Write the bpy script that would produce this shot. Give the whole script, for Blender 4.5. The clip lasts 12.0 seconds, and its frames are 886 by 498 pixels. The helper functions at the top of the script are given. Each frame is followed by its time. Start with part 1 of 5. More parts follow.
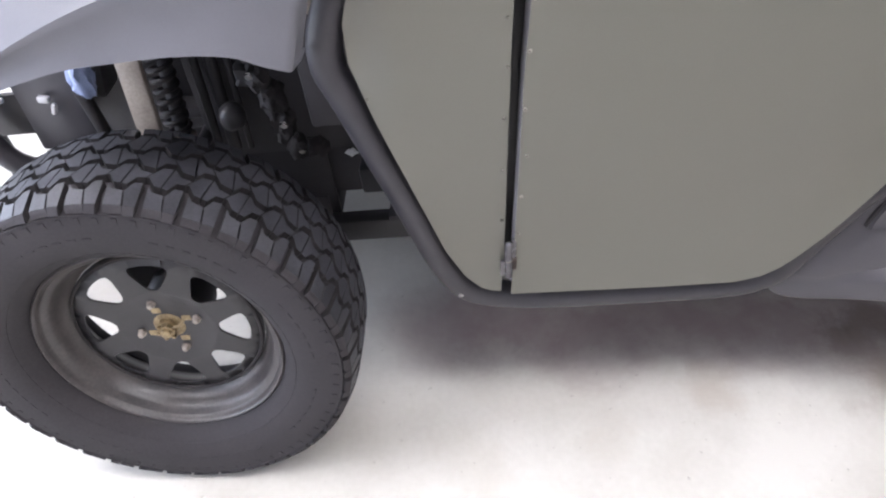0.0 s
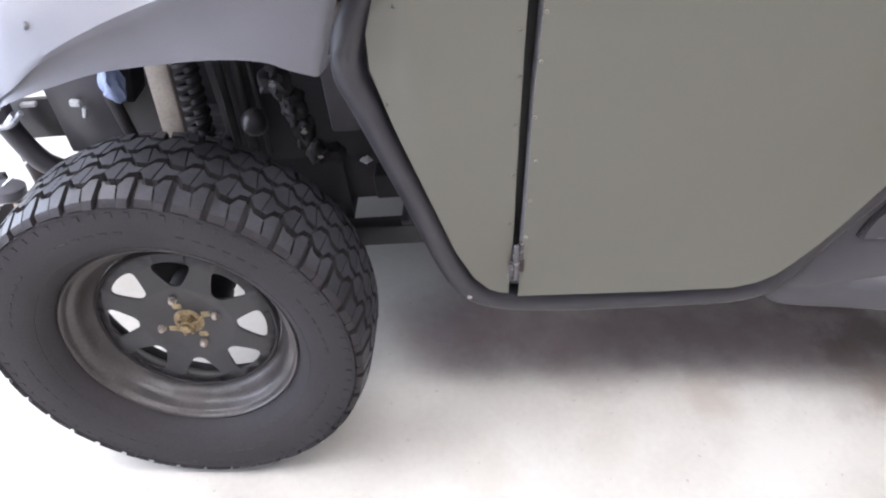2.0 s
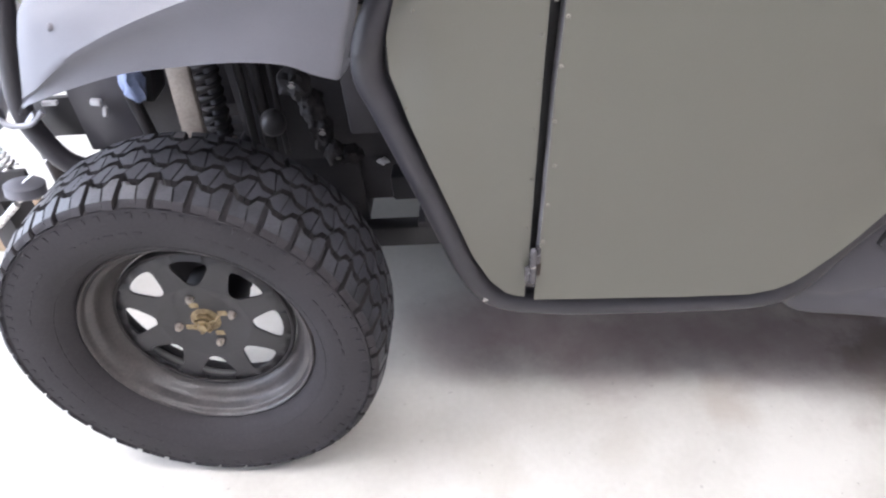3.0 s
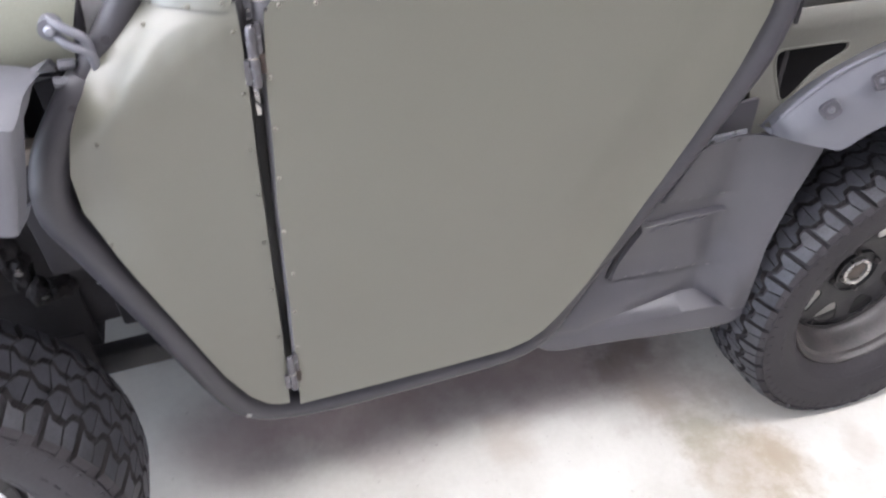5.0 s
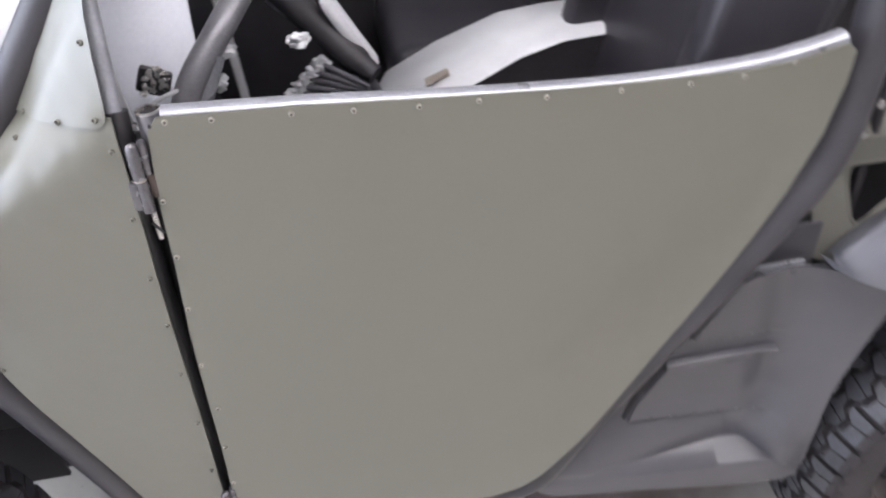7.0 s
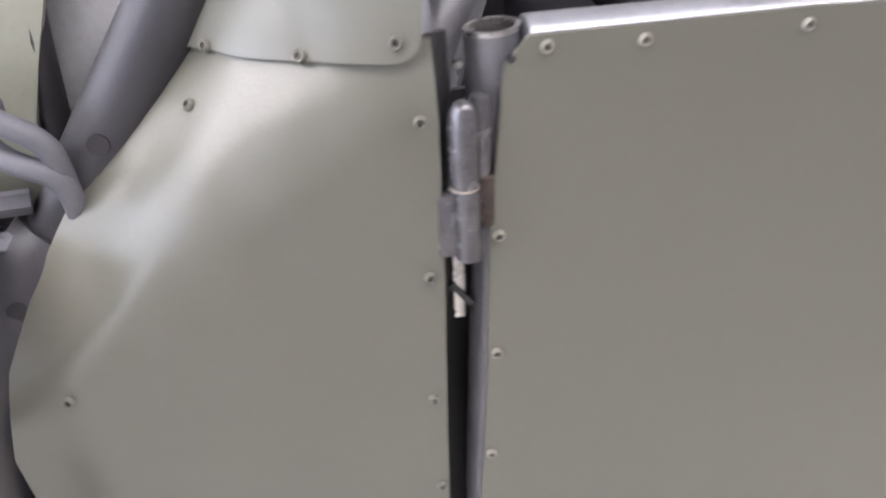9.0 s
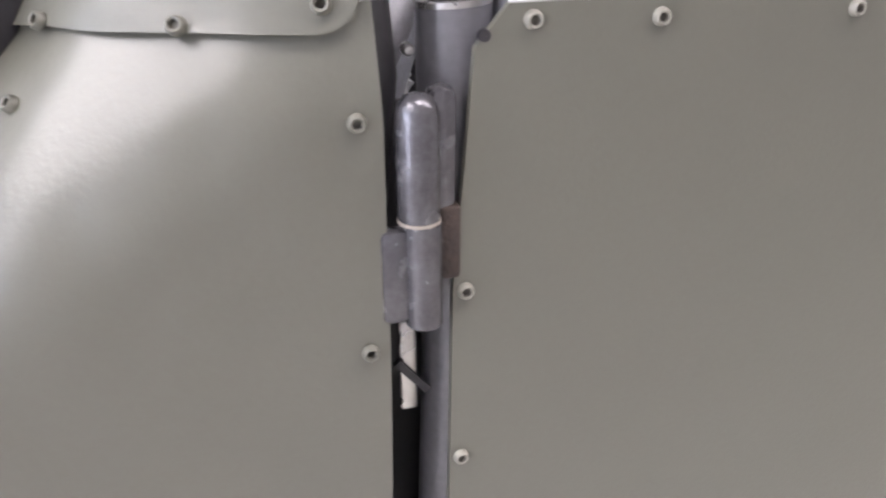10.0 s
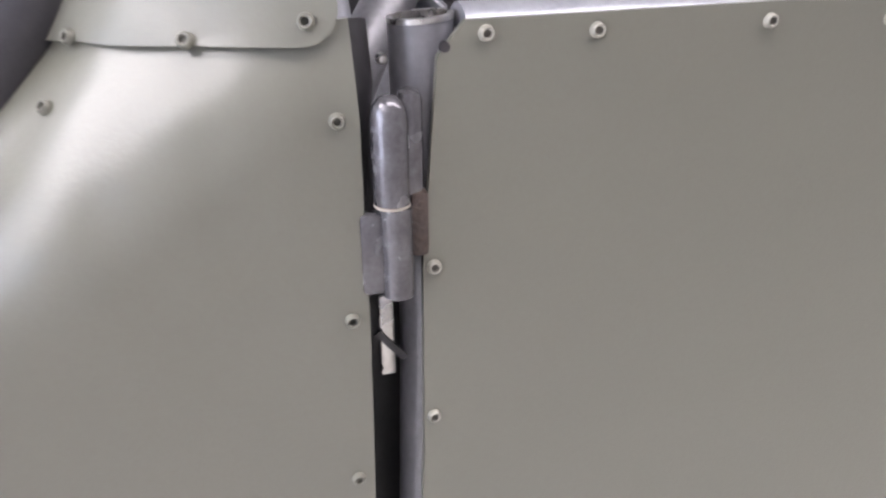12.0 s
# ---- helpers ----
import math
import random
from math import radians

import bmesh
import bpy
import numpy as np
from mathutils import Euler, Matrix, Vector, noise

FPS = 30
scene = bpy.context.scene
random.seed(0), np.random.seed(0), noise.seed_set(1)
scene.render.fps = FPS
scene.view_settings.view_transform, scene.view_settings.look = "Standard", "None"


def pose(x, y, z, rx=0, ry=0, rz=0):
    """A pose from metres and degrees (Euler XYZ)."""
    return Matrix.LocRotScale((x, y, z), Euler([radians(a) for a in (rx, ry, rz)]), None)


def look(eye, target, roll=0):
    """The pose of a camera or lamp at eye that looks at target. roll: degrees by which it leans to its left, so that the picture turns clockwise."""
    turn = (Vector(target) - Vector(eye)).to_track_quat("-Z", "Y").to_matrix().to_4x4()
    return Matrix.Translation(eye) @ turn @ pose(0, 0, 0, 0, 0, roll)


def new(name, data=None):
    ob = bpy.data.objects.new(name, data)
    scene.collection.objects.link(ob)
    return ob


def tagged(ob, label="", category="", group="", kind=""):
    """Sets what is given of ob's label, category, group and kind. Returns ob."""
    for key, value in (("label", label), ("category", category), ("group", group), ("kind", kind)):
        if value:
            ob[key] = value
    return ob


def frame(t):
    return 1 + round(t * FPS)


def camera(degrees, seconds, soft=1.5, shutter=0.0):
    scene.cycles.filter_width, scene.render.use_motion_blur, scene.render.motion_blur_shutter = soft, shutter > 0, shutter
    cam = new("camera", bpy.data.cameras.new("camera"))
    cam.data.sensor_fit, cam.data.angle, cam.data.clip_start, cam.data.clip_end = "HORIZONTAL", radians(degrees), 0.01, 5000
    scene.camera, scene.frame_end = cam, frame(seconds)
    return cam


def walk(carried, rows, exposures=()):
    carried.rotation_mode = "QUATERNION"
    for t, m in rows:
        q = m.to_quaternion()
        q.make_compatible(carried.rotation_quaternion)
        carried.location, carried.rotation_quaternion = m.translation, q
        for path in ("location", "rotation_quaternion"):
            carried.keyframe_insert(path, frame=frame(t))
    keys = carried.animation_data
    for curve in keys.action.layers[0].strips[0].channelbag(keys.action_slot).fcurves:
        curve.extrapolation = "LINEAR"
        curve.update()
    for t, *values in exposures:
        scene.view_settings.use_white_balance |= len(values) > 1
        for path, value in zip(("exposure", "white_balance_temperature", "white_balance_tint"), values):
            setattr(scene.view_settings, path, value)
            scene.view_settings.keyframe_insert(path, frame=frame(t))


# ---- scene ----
cam = camera(61.7, 12.0, soft=2.1, shutter=0.5)
PATH = [
    (0, (-0.077, -0.899, 1.316), (-0.132, 0.57, -0.04), -2.0),
    (0.5, (-0.087, -0.943, 1.315), (-0.155, 0.546, -0.018), -0.9),
    (1, (-0.111, -0.954, 1.326), (-0.23, 0.551, 0.013), -0.9),
    (1.5, (-0.115, -0.962, 1.316), (-0.178, 0.536, -0.008), -0.0),
    (2, (-0.094, -0.966, 1.327), (-0.149, 0.545, 0.018), -1.0),
    (2.5, (-0.104, -0.969, 1.325), (-0.173, 0.548, 0.024), -1.0),
    (2.7, (-0.101, -0.972, 1.328), (-0.216, 0.541, 0.026), -1.3),
    (4.3, (-0.122, -0.844, 1.366), (0.178, 0.573, -0.013), 1.2),
    (4.5, (-0.099, -0.847, 1.374), (0.249, 0.584, 0.02), 1.1),
    (5, (-0.054, -0.843, 1.394), (0.472, 0.619, 0.135), 3.0),
    (5.5, (-0.042, -0.847, 1.414), (0.492, 0.652, 0.203), 0.9),
    (6, (-0.038, -0.83, 1.411), (0.528, 0.672, 0.219), 0.7),
    (6.5, (0.031, -0.767, 1.404), (0.563, 0.719, 0.175), -0.5),
    (7, (0.191, -0.664, 1.399), (0.45, 0.91, 0.193), 0.6),
    (7.2, (0.229, -0.621, 1.399), (0.376, 0.922, 0.135), 1.8),
    (7.5, (0.24, -0.564, 1.361), (0.238, 0.967, 0.075), 1.3),
    (7.7, (0.235, -0.516, 1.339), (0.17, 1.061, 0.11), 3.1),
    (9.3, (-0.083, -0.254, 1.138), (0.343, 1.429, 0.145), -1.8),
    (9.5, (-0.078, -0.23, 1.126), (0.449, 1.469, 0.213), -0.7),
    (10, (-0.053, -0.214, 1.107), (0.459, 1.513, 0.239), 0.4),
    (10.5, (-0.043, -0.215, 1.105), (0.497, 1.513, 0.255), 0.6),
    (11, (-0.043, -0.22, 1.103), (0.489, 1.516, 0.266), 0.7),
    (11.5, (-0.041, -0.222, 1.097), (0.49, 1.523, 0.276), 0.9),
    (12, (-0.053, -0.255, 1.114), (0.457, 1.485, 0.27), 0.0),
]
walk(cam, [(t, look(eye, target, roll)) for t, eye, target, roll in PATH],
     exposures=[(0.0, 0.27, 6420, 16.0), (2.7, 0.28, 6420, 16.0), (5.0, 0.43, 6400, 15.0), (5.6, 0.51, 6390, 14.0), (6.5, 0.45, 6400, 14.5), (7.6, 0.24, 6680, 16.5), (9.4, 0.21, 6600, 18.0), (11.0, 0.12, 6680, 19.0), (11.6, 0.17, 6580, 18.5), (12.0, 0.33, 6560, 18.0)])

# ---- light ----
world = bpy.data.worlds.new("sky")
scene.world = world
world.use_nodes = True
wn = world.node_tree
sky = wn.nodes.new("ShaderNodeTexSky")
sky.sky_type = "NISHITA"
sky.sun_disc = False
sky.sun_elevation, sky.sun_rotation = radians(38), radians(200)
wn.links.new(sky.outputs[0], wn.nodes["Background"].inputs[0])
wn.nodes["Background"].inputs[1].default_value = 0.10


def area_lamp(name, m, sx, sy, watts, colour):
    la = bpy.data.lights.new(name, "AREA")
    la.shape, la.size, la.size_y, la.energy, la.color = "RECTANGLE", sx, sy, watts, colour
    ob = new(name, la)
    ob.matrix_world = m
    return ob


# area lamp added for bluish daylight from ahead; its doorway is unseen
area_lamp("front_daylight_lamp", look((-3.95, -0.4, 1.22), (0, -0.4, 1.22)), 5.0, 2.3, 215, (0.74, 0.84, 1.0))
CEIL = 2.75

# ---- materials ----


def mat(name, a, b=None, rough=0.5, metal=0.0, scale=8.0, fine=120.0, bump=0.1, rvar=0.12, fine_mix=0.35, spec=0.5, coat=0.0, depth=0.004):
    """Two-scale mottled surface from colour a to colour b."""
    b = b or tuple(v * 0.8 for v in a)
    m = bpy.data.materials.new(name)
    m.use_nodes = True
    nt = m.node_tree
    p = nt.nodes["Principled BSDF"]
    co = nt.nodes.new("ShaderNodeTexCoord")
    n1, n2 = nt.nodes.new("ShaderNodeTexNoise"), nt.nodes.new("ShaderNodeTexNoise")
    for n, s, d in ((n1, scale, 6), (n2, fine, 3)):
        n.inputs["Scale"].default_value, n.inputs["Detail"].default_value = s, d
        nt.links.new(co.outputs["Object"], n.inputs["Vector"])
    mx = nt.nodes.new("ShaderNodeMix")
    mx.data_type = "FLOAT"
    mx.inputs[0].default_value = fine_mix
    nt.links.new(n1.outputs["Fac"], mx.inputs[2])
    nt.links.new(n2.outputs["Fac"], mx.inputs[3])
    ramp = nt.nodes.new("ShaderNodeValToRGB")
    ramp.color_ramp.elements[0].position, ramp.color_ramp.elements[1].position = 0.35, 0.65
    ramp.color_ramp.elements[0].color, ramp.color_ramp.elements[1].color = (*b, 1), (*a, 1)
    nt.links.new(mx.outputs[0], ramp.inputs[0])
    nt.links.new(ramp.outputs[0], p.inputs["Base Color"])
    mr = nt.nodes.new("ShaderNodeMapRange")
    mr.inputs[1].default_value, mr.inputs[2].default_value = 0.0, 1.0
    mr.inputs[3].default_value, mr.inputs[4].default_value = max(0.02, rough - rvar), min(1.0, rough + rvar)
    nt.links.new(n1.outputs["Fac"], mr.inputs[0])
    nt.links.new(mr.outputs[0], p.inputs["Roughness"])
    p.inputs["Metallic"].default_value = metal
    p.inputs["Specular IOR Level"].default_value = spec
    p.inputs["Coat Weight"].default_value = coat
    p.inputs["Coat Roughness"].default_value = 0.25
    if bump:
        bp = nt.nodes.new("ShaderNodeBump")
        bp.inputs["Strength"].default_value, bp.inputs["Distance"].default_value = bump, depth
        nt.links.new(mx.outputs[0], bp.inputs["Height"])
        nt.links.new(bp.outputs[0], p.inputs["Normal"])
    return m


def emit(name, colour, power):
    m = bpy.data.materials.new(name)
    m.use_nodes = True
    p = m.node_tree.nodes["Principled BSDF"]
    p.inputs["Base Color"].default_value = (0.8, 0.8, 0.8, 1)
    p.inputs["Emission Color"].default_value = (*colour, 1)
    p.inputs["Emission Strength"].default_value = power
    return m


OLIVE = mat("olive_paint", (0.127, 0.126, 0.101), (0.122, 0.117, 0.094), rough=0.33, scale=3.0, fine=420, bump=0.09, rvar=0.05, fine_mix=0.5, depth=0.002, spec=0.75)
# one olive in two copies: brighter for the lit hood, darker for the shaded bed
OLIVE_BODY = mat("olive_plastic", (0.262, 0.262, 0.212), (0.228, 0.228, 0.183), rough=0.36, scale=6, fine=300, bump=0.05)
SHADED_OLIVE = mat("shaded_olive_plastic", (0.146, 0.143, 0.124), (0.120, 0.117, 0.101), rough=0.42, scale=6, fine=300, bump=0.06)
FRAME = mat("black_powder_coat", (0.046, 0.043, 0.050), (0.033, 0.031, 0.036), rough=0.46, scale=20, fine=500, bump=0.12, depth=0.001)
DOOR_TUBE = mat("grey_primer_steel", (0.34, 0.345, 0.375), (0.24, 0.24, 0.26), rough=0.31, metal=0.4, scale=25, fine=300, bump=0.08)
PLASTIC = mat("black_moulded_plastic", (0.078, 0.074, 0.083), (0.060, 0.057, 0.065), rough=0.33, scale=7, fine=600, bump=0.18, depth=0.001)
BED_PANEL = mat("faded_bed_panel_plastic", (0.118, 0.111, 0.108), (0.095, 0.090, 0.088), rough=0.42, scale=7, fine=500, bump=0.15, depth=0.001)
FLARE = mat("faded_black_flare_plastic", (0.148, 0.148, 0.168), (0.118, 0.118, 0.135), rough=0.48, scale=6, fine=700, bump=0.2, depth=0.001)
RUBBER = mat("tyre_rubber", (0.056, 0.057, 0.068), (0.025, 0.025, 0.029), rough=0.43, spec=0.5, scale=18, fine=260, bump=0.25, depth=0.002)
SIDEWALL = mat("dusty_sidewall_and_shade_rubber", (0.041, 0.0370, 0.0405), (0.025, 0.0225, 0.025), rough=0.72, spec=0.3, scale=7, fine=200, bump=0.15, depth=0.002)
STEEL_BLACK = mat("black_painted_steel", (0.033, 0.031, 0.034), (0.022, 0.021, 0.023), rough=0.40, scale=15, fine=300, bump=0.08)
GRIME_AND_SHADE = mat("grimy_and_shaded_rubber", (0.030, 0.026, 0.027), (0.012, 0.010, 0.011), rough=0.82, scale=40, fine=300, bump=0.5)
RIM_WORN = mat("worn_dusty_rim_paint", (0.085, 0.074, 0.071), (0.034, 0.031, 0.032), rough=0.38, scale=14, fine=160, bump=0.1)
BRASS = mat("rusty_tan_hub_steel", (0.42, 0.33, 0.19), (0.16, 0.11, 0.06), rough=0.42, metal=0.5, scale=60, fine=400, bump=0.4, depth=0.002)
ZINC = mat("bright_zinc", (0.62, 0.60, 0.58), (0.45, 0.43, 0.42), rough=0.28, metal=0.9, scale=60, fine=300, bump=0.1)
HINGE = mat("scuffed_bare_hinge_steel", (0.175, 0.170, 0.182), (0.092, 0.086, 0.094), rough=0.25, metal=0.6, scale=110, fine=500, bump=0.22, depth=0.002)
HINGE_DARK = mat("rusty_weld_steel", (0.078, 0.055, 0.046), (0.045, 0.034, 0.031), rough=0.7, metal=0.2, scale=120, fine=500, bump=0.5)
RIVET_CORE = mat("dull_rivet_mandrel", (0.125, 0.112, 0.095), (0.08, 0.070, 0.060), rough=0.5, metal=0.3, scale=200, fine=900, bump=0.1)
RIVET_PAINTED_CORE = mat("painted_rivet_mandrel", (0.115, 0.108, 0.090), (0.090, 0.085, 0.070), rough=0.45, scale=200, fine=900, bump=0.1)
RIVET_PAINTED = mat("painted_over_rivet", (0.165, 0.160, 0.132), (0.135, 0.131, 0.108), rough=0.42, scale=200, fine=900, bump=0.1)
RIVET = mat("pale_aluminium_rivet", (0.30, 0.285, 0.245), (0.23, 0.217, 0.185), rough=0.45, metal=0.2, scale=200, fine=900, bump=0.1)
DARK = mat("dark_steel_and_shade", (0.028, 0.025, 0.029), (0.016, 0.014, 0.017), rough=0.6, scale=20, fine=200, bump=0.1)
MIDGREY = mat("worn_grey_tube_paint", (0.150, 0.146, 0.162), (0.100, 0.096, 0.108), rough=0.36, metal=0.1, scale=30, fine=300, bump=0.1)
TUBE_GREY = mat("bare_grey_tube_steel", (0.215, 0.208, 0.226), (0.148, 0.143, 0.156), rough=0.36, metal=0.3, scale=30, fine=300, bump=0.1)
VINYL = mat("black_seat_vinyl", (0.036, 0.033, 0.041), (0.024, 0.022, 0.028), rough=0.42, scale=10, fine=350, bump=0.2, depth=0.002)
SILVER = mat("brushed_aluminium", (0.84, 0.84, 0.86), (0.70, 0.70, 0.73), rough=0.36, metal=0.35, scale=12, fine=300, bump=0.08)
PALE = mat("pale_grey_plastic", (0.62, 0.62, 0.64), (0.5, 0.5, 0.52), rough=0.5, scale=8, fine=200, bump=0.05)
BEIGE = mat("dusty_beige_metal", (0.40, 0.35, 0.30), (0.26, 0.22, 0.19), rough=0.6, scale=25, fine=200, bump=0.1)
KICK = mat("bluish_white_panel_paint", (0.80, 0.82, 0.88), (0.70, 0.72, 0.79), rough=0.4, scale=8, fine=200, bump=0.05)
HUB_BROWN = mat("dirty_brown_hub_steel", (0.16, 0.13, 0.11), (0.09, 0.075, 0.065), rough=0.55, metal=0.2, scale=60, fine=300, bump=0.2)
BLUE = mat("pale_blue_plastic", (0.38, 0.46, 0.68), (0.22, 0.28, 0.46), rough=0.4, scale=20, fine=200, bump=0.1)
WOOD = mat("bare_plank_wood", (0.40, 0.28, 0.18), (0.24, 0.16, 0.10), rough=0.7, scale=20, fine=120, bump=0.3)
WALL = mat("dull_grey_wall_paint", (0.50, 0.485, 0.48), (0.42, 0.41, 0.405), rough=0.7, scale=2, fine=60, bump=0.1)


def concrete():
    m = mat("worn_pale_concrete", (0.680, 0.660, 0.612), (0.520, 0.497, 0.450), rough=0.55, scale=2.6, fine=70, bump=0.12, fine_mix=0.14, depth=0.003)
    nt = m.node_tree
    p = nt.nodes["Principled BSDF"]
    under = p.inputs["Base Color"].links[0].from_socket
    co = nt.nodes.new("ShaderNodeTexCoord")
    wob = nt.nodes.new("ShaderNodeTexNoise")
    wob.inputs["Scale"].default_value, wob.inputs["Detail"].default_value, wob.inputs["Roughness"].default_value = 9.0, 8, 0.62
    nt.links.new(co.outputs["Object"], wob.inputs["Vector"])
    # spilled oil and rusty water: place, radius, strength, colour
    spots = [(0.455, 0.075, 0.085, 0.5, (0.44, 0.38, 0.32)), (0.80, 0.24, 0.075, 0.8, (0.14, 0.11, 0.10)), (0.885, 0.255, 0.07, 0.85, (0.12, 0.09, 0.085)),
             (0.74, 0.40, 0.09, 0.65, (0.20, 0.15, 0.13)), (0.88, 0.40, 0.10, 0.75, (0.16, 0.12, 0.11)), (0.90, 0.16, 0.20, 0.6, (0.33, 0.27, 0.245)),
             (0.96, -0.13, 0.14, 0.75, (0.38, 0.31, 0.23)), (1.03, -0.165, 0.11, 0.7, (0.38, 0.31, 0.22)), (0.915, -0.01, 0.11, 0.65, (0.32, 0.29, 0.21)),
             (0.84, 0.09, 0.075, 0.4, (0.40, 0.34, 0.28)),
             (1.16, 0.02, 0.16, 0.3, (0.46, 0.40, 0.34)), (-0.05, -0.10, 0.10, 0.22, (0.50, 0.46, 0.38)), (0.20, -0.05, 0.09, 0.2, (0.50, 0.45, 0.38)), (1.25, -0.16, 0.06, 0.35, (0.46, 0.40, 0.33))]
    # soft dark band painted for the vehicle's shade beneath the sill
    sill_shade_spots = [(-0.12 + 0.16 * k, 0.27 + 0.03 * math.sin(2.4 * k), 0.19, 0.6, (0.25, 0.175, 0.185)) for k in range(7)]
    for x, y, r, k, c, ragged in [(*q, 0.9) for q in sill_shade_spots] + [(*q, 2.4) for q in spots]:
        d = nt.nodes.new("ShaderNodeVectorMath")
        d.operation = "DISTANCE"
        nt.links.new(co.outputs["Object"], d.inputs[0])
        d.inputs[1].default_value = (x, y, 0)
        add = nt.nodes.new("ShaderNodeMath")
        add.operation = "MULTIPLY_ADD"
        nt.links.new(wob.outputs["Fac"], add.inputs[0])
        add.inputs[1].default_value = r * ragged
        nt.links.new(d.outputs["Value"], add.inputs[2])
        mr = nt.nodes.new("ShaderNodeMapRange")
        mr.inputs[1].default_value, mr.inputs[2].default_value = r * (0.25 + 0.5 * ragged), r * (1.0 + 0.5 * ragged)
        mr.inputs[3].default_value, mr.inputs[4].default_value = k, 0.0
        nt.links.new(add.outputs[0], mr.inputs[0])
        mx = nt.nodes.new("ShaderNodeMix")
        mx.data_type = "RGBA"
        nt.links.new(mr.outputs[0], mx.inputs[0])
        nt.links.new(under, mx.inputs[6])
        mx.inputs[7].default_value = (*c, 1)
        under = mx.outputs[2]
    # small dark specks
    sp = nt.nodes.new("ShaderNodeTexNoise")
    sp.inputs["Scale"].default_value, sp.inputs["Detail"].default_value = 55.0, 3
    nt.links.new(co.outputs["Object"], sp.inputs["Vector"])
    mr = nt.nodes.new("ShaderNodeMapRange")
    mr.inputs[1].default_value, mr.inputs[2].default_value = 0.70, 0.74
    mr.inputs[3].default_value, mr.inputs[4].default_value = 0.0, 0.45
    nt.links.new(sp.outputs["Fac"], mr.inputs[0])
    mx = nt.nodes.new("ShaderNodeMix")
    mx.data_type = "RGBA"
    nt.links.new(mr.outputs[0], mx.inputs[0])
    nt.links.new(under, mx.inputs[6])
    mx.inputs[7].default_value = (0.30, 0.27, 0.25, 1)
    nt.links.new(mx.outputs[2], p.inputs["Base Color"])
    return m


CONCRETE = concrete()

# ---- building tools ----
WORLD_OF = {}


def place(ob, m, parent=None):
    WORLD_OF[ob] = m
    if parent is None:
        ob.matrix_basis = m
    else:
        ob.parent = parent
        ob.matrix_basis = WORLD_OF[parent].inverted() @ m
    return ob


def finish(bm, name, material, smooth=True, angle=40):
    bmesh.ops.recalc_face_normals(bm, faces=bm.faces[:])
    me = bpy.data.meshes.new(name)
    if smooth:
        for f in bm.faces:
            f.smooth = True
        for e in bm.edges:
            if len(e.link_faces) == 2 and e.calc_face_angle(0) > radians(angle):
                e.smooth = False
    bm.to_mesh(me)
    bm.free()
    for one in material if isinstance(material, (list, tuple)) else [material]:
        me.materials.append(one)
    return me


def part(name, bm, material, parent, label="", m=None, smooth=True):
    me = bm if isinstance(bm, bpy.types.Mesh) else finish(bm, name, material, smooth)
    ob = new(name, me)
    place(ob, m or Matrix(), parent)
    if label:
        tagged(ob, label)
    return ob


def thing(name, x, y, z, label, category, group="", kind=""):
    ob = new(name)
    ob.empty_display_size = 0.1
    place(ob, pose(x, y, z))
    return tagged(ob, label, category, group, kind)


def solo(name, bm, material, label, category, m=None, kind="", group=""):
    ob = new(name, finish(bm, name, material))
    place(ob, m or Matrix())
    return tagged(ob, label, category, group, kind)


def box(bm, cx, cy, cz, sx, sy, sz, bevel=0.0, m=None, seg=2):
    r = bmesh.ops.create_cube(bm, size=1.0)["verts"]
    bmesh.ops.scale(bm, vec=(sx, sy, sz), verts=r)
    if bevel:
        es = list({e for v in r for e in v.link_edges})
        r = bmesh.ops.bevel(bm, geom=es, offset=bevel, segments=seg, affect="EDGES", profile=0.5)
        r = list({v for f in r["faces"] for v in f.verts} | {v for f in r["faces"] for g in f.verts for e in g.link_edges for v in e.verts})
    t = Matrix.Translation((cx, cy, cz))
    bmesh.ops.transform(bm, matrix=t @ m if m else t, verts=r)
    return bm


def rounded(pts, radius, n=6):
    """A polyline with its corners rounded."""
    pts = [Vector(p) for p in pts]
    out = [pts[0]]
    for a, b, c in zip(pts, pts[1:], pts[2:]):
        ra = min(radius, (a - b).length * 0.49)
        rc = min(radius, (c - b).length * 0.49)
        p, q = b + (a - b).normalized() * ra, b + (c - b).normalized() * rc
        for k in range(n + 1):
            t = k / n
            out.append((1 - t) ** 2 * p + 2 * t * (1 - t) * b + t * t * q)
    out.append(pts[-1])
    return out


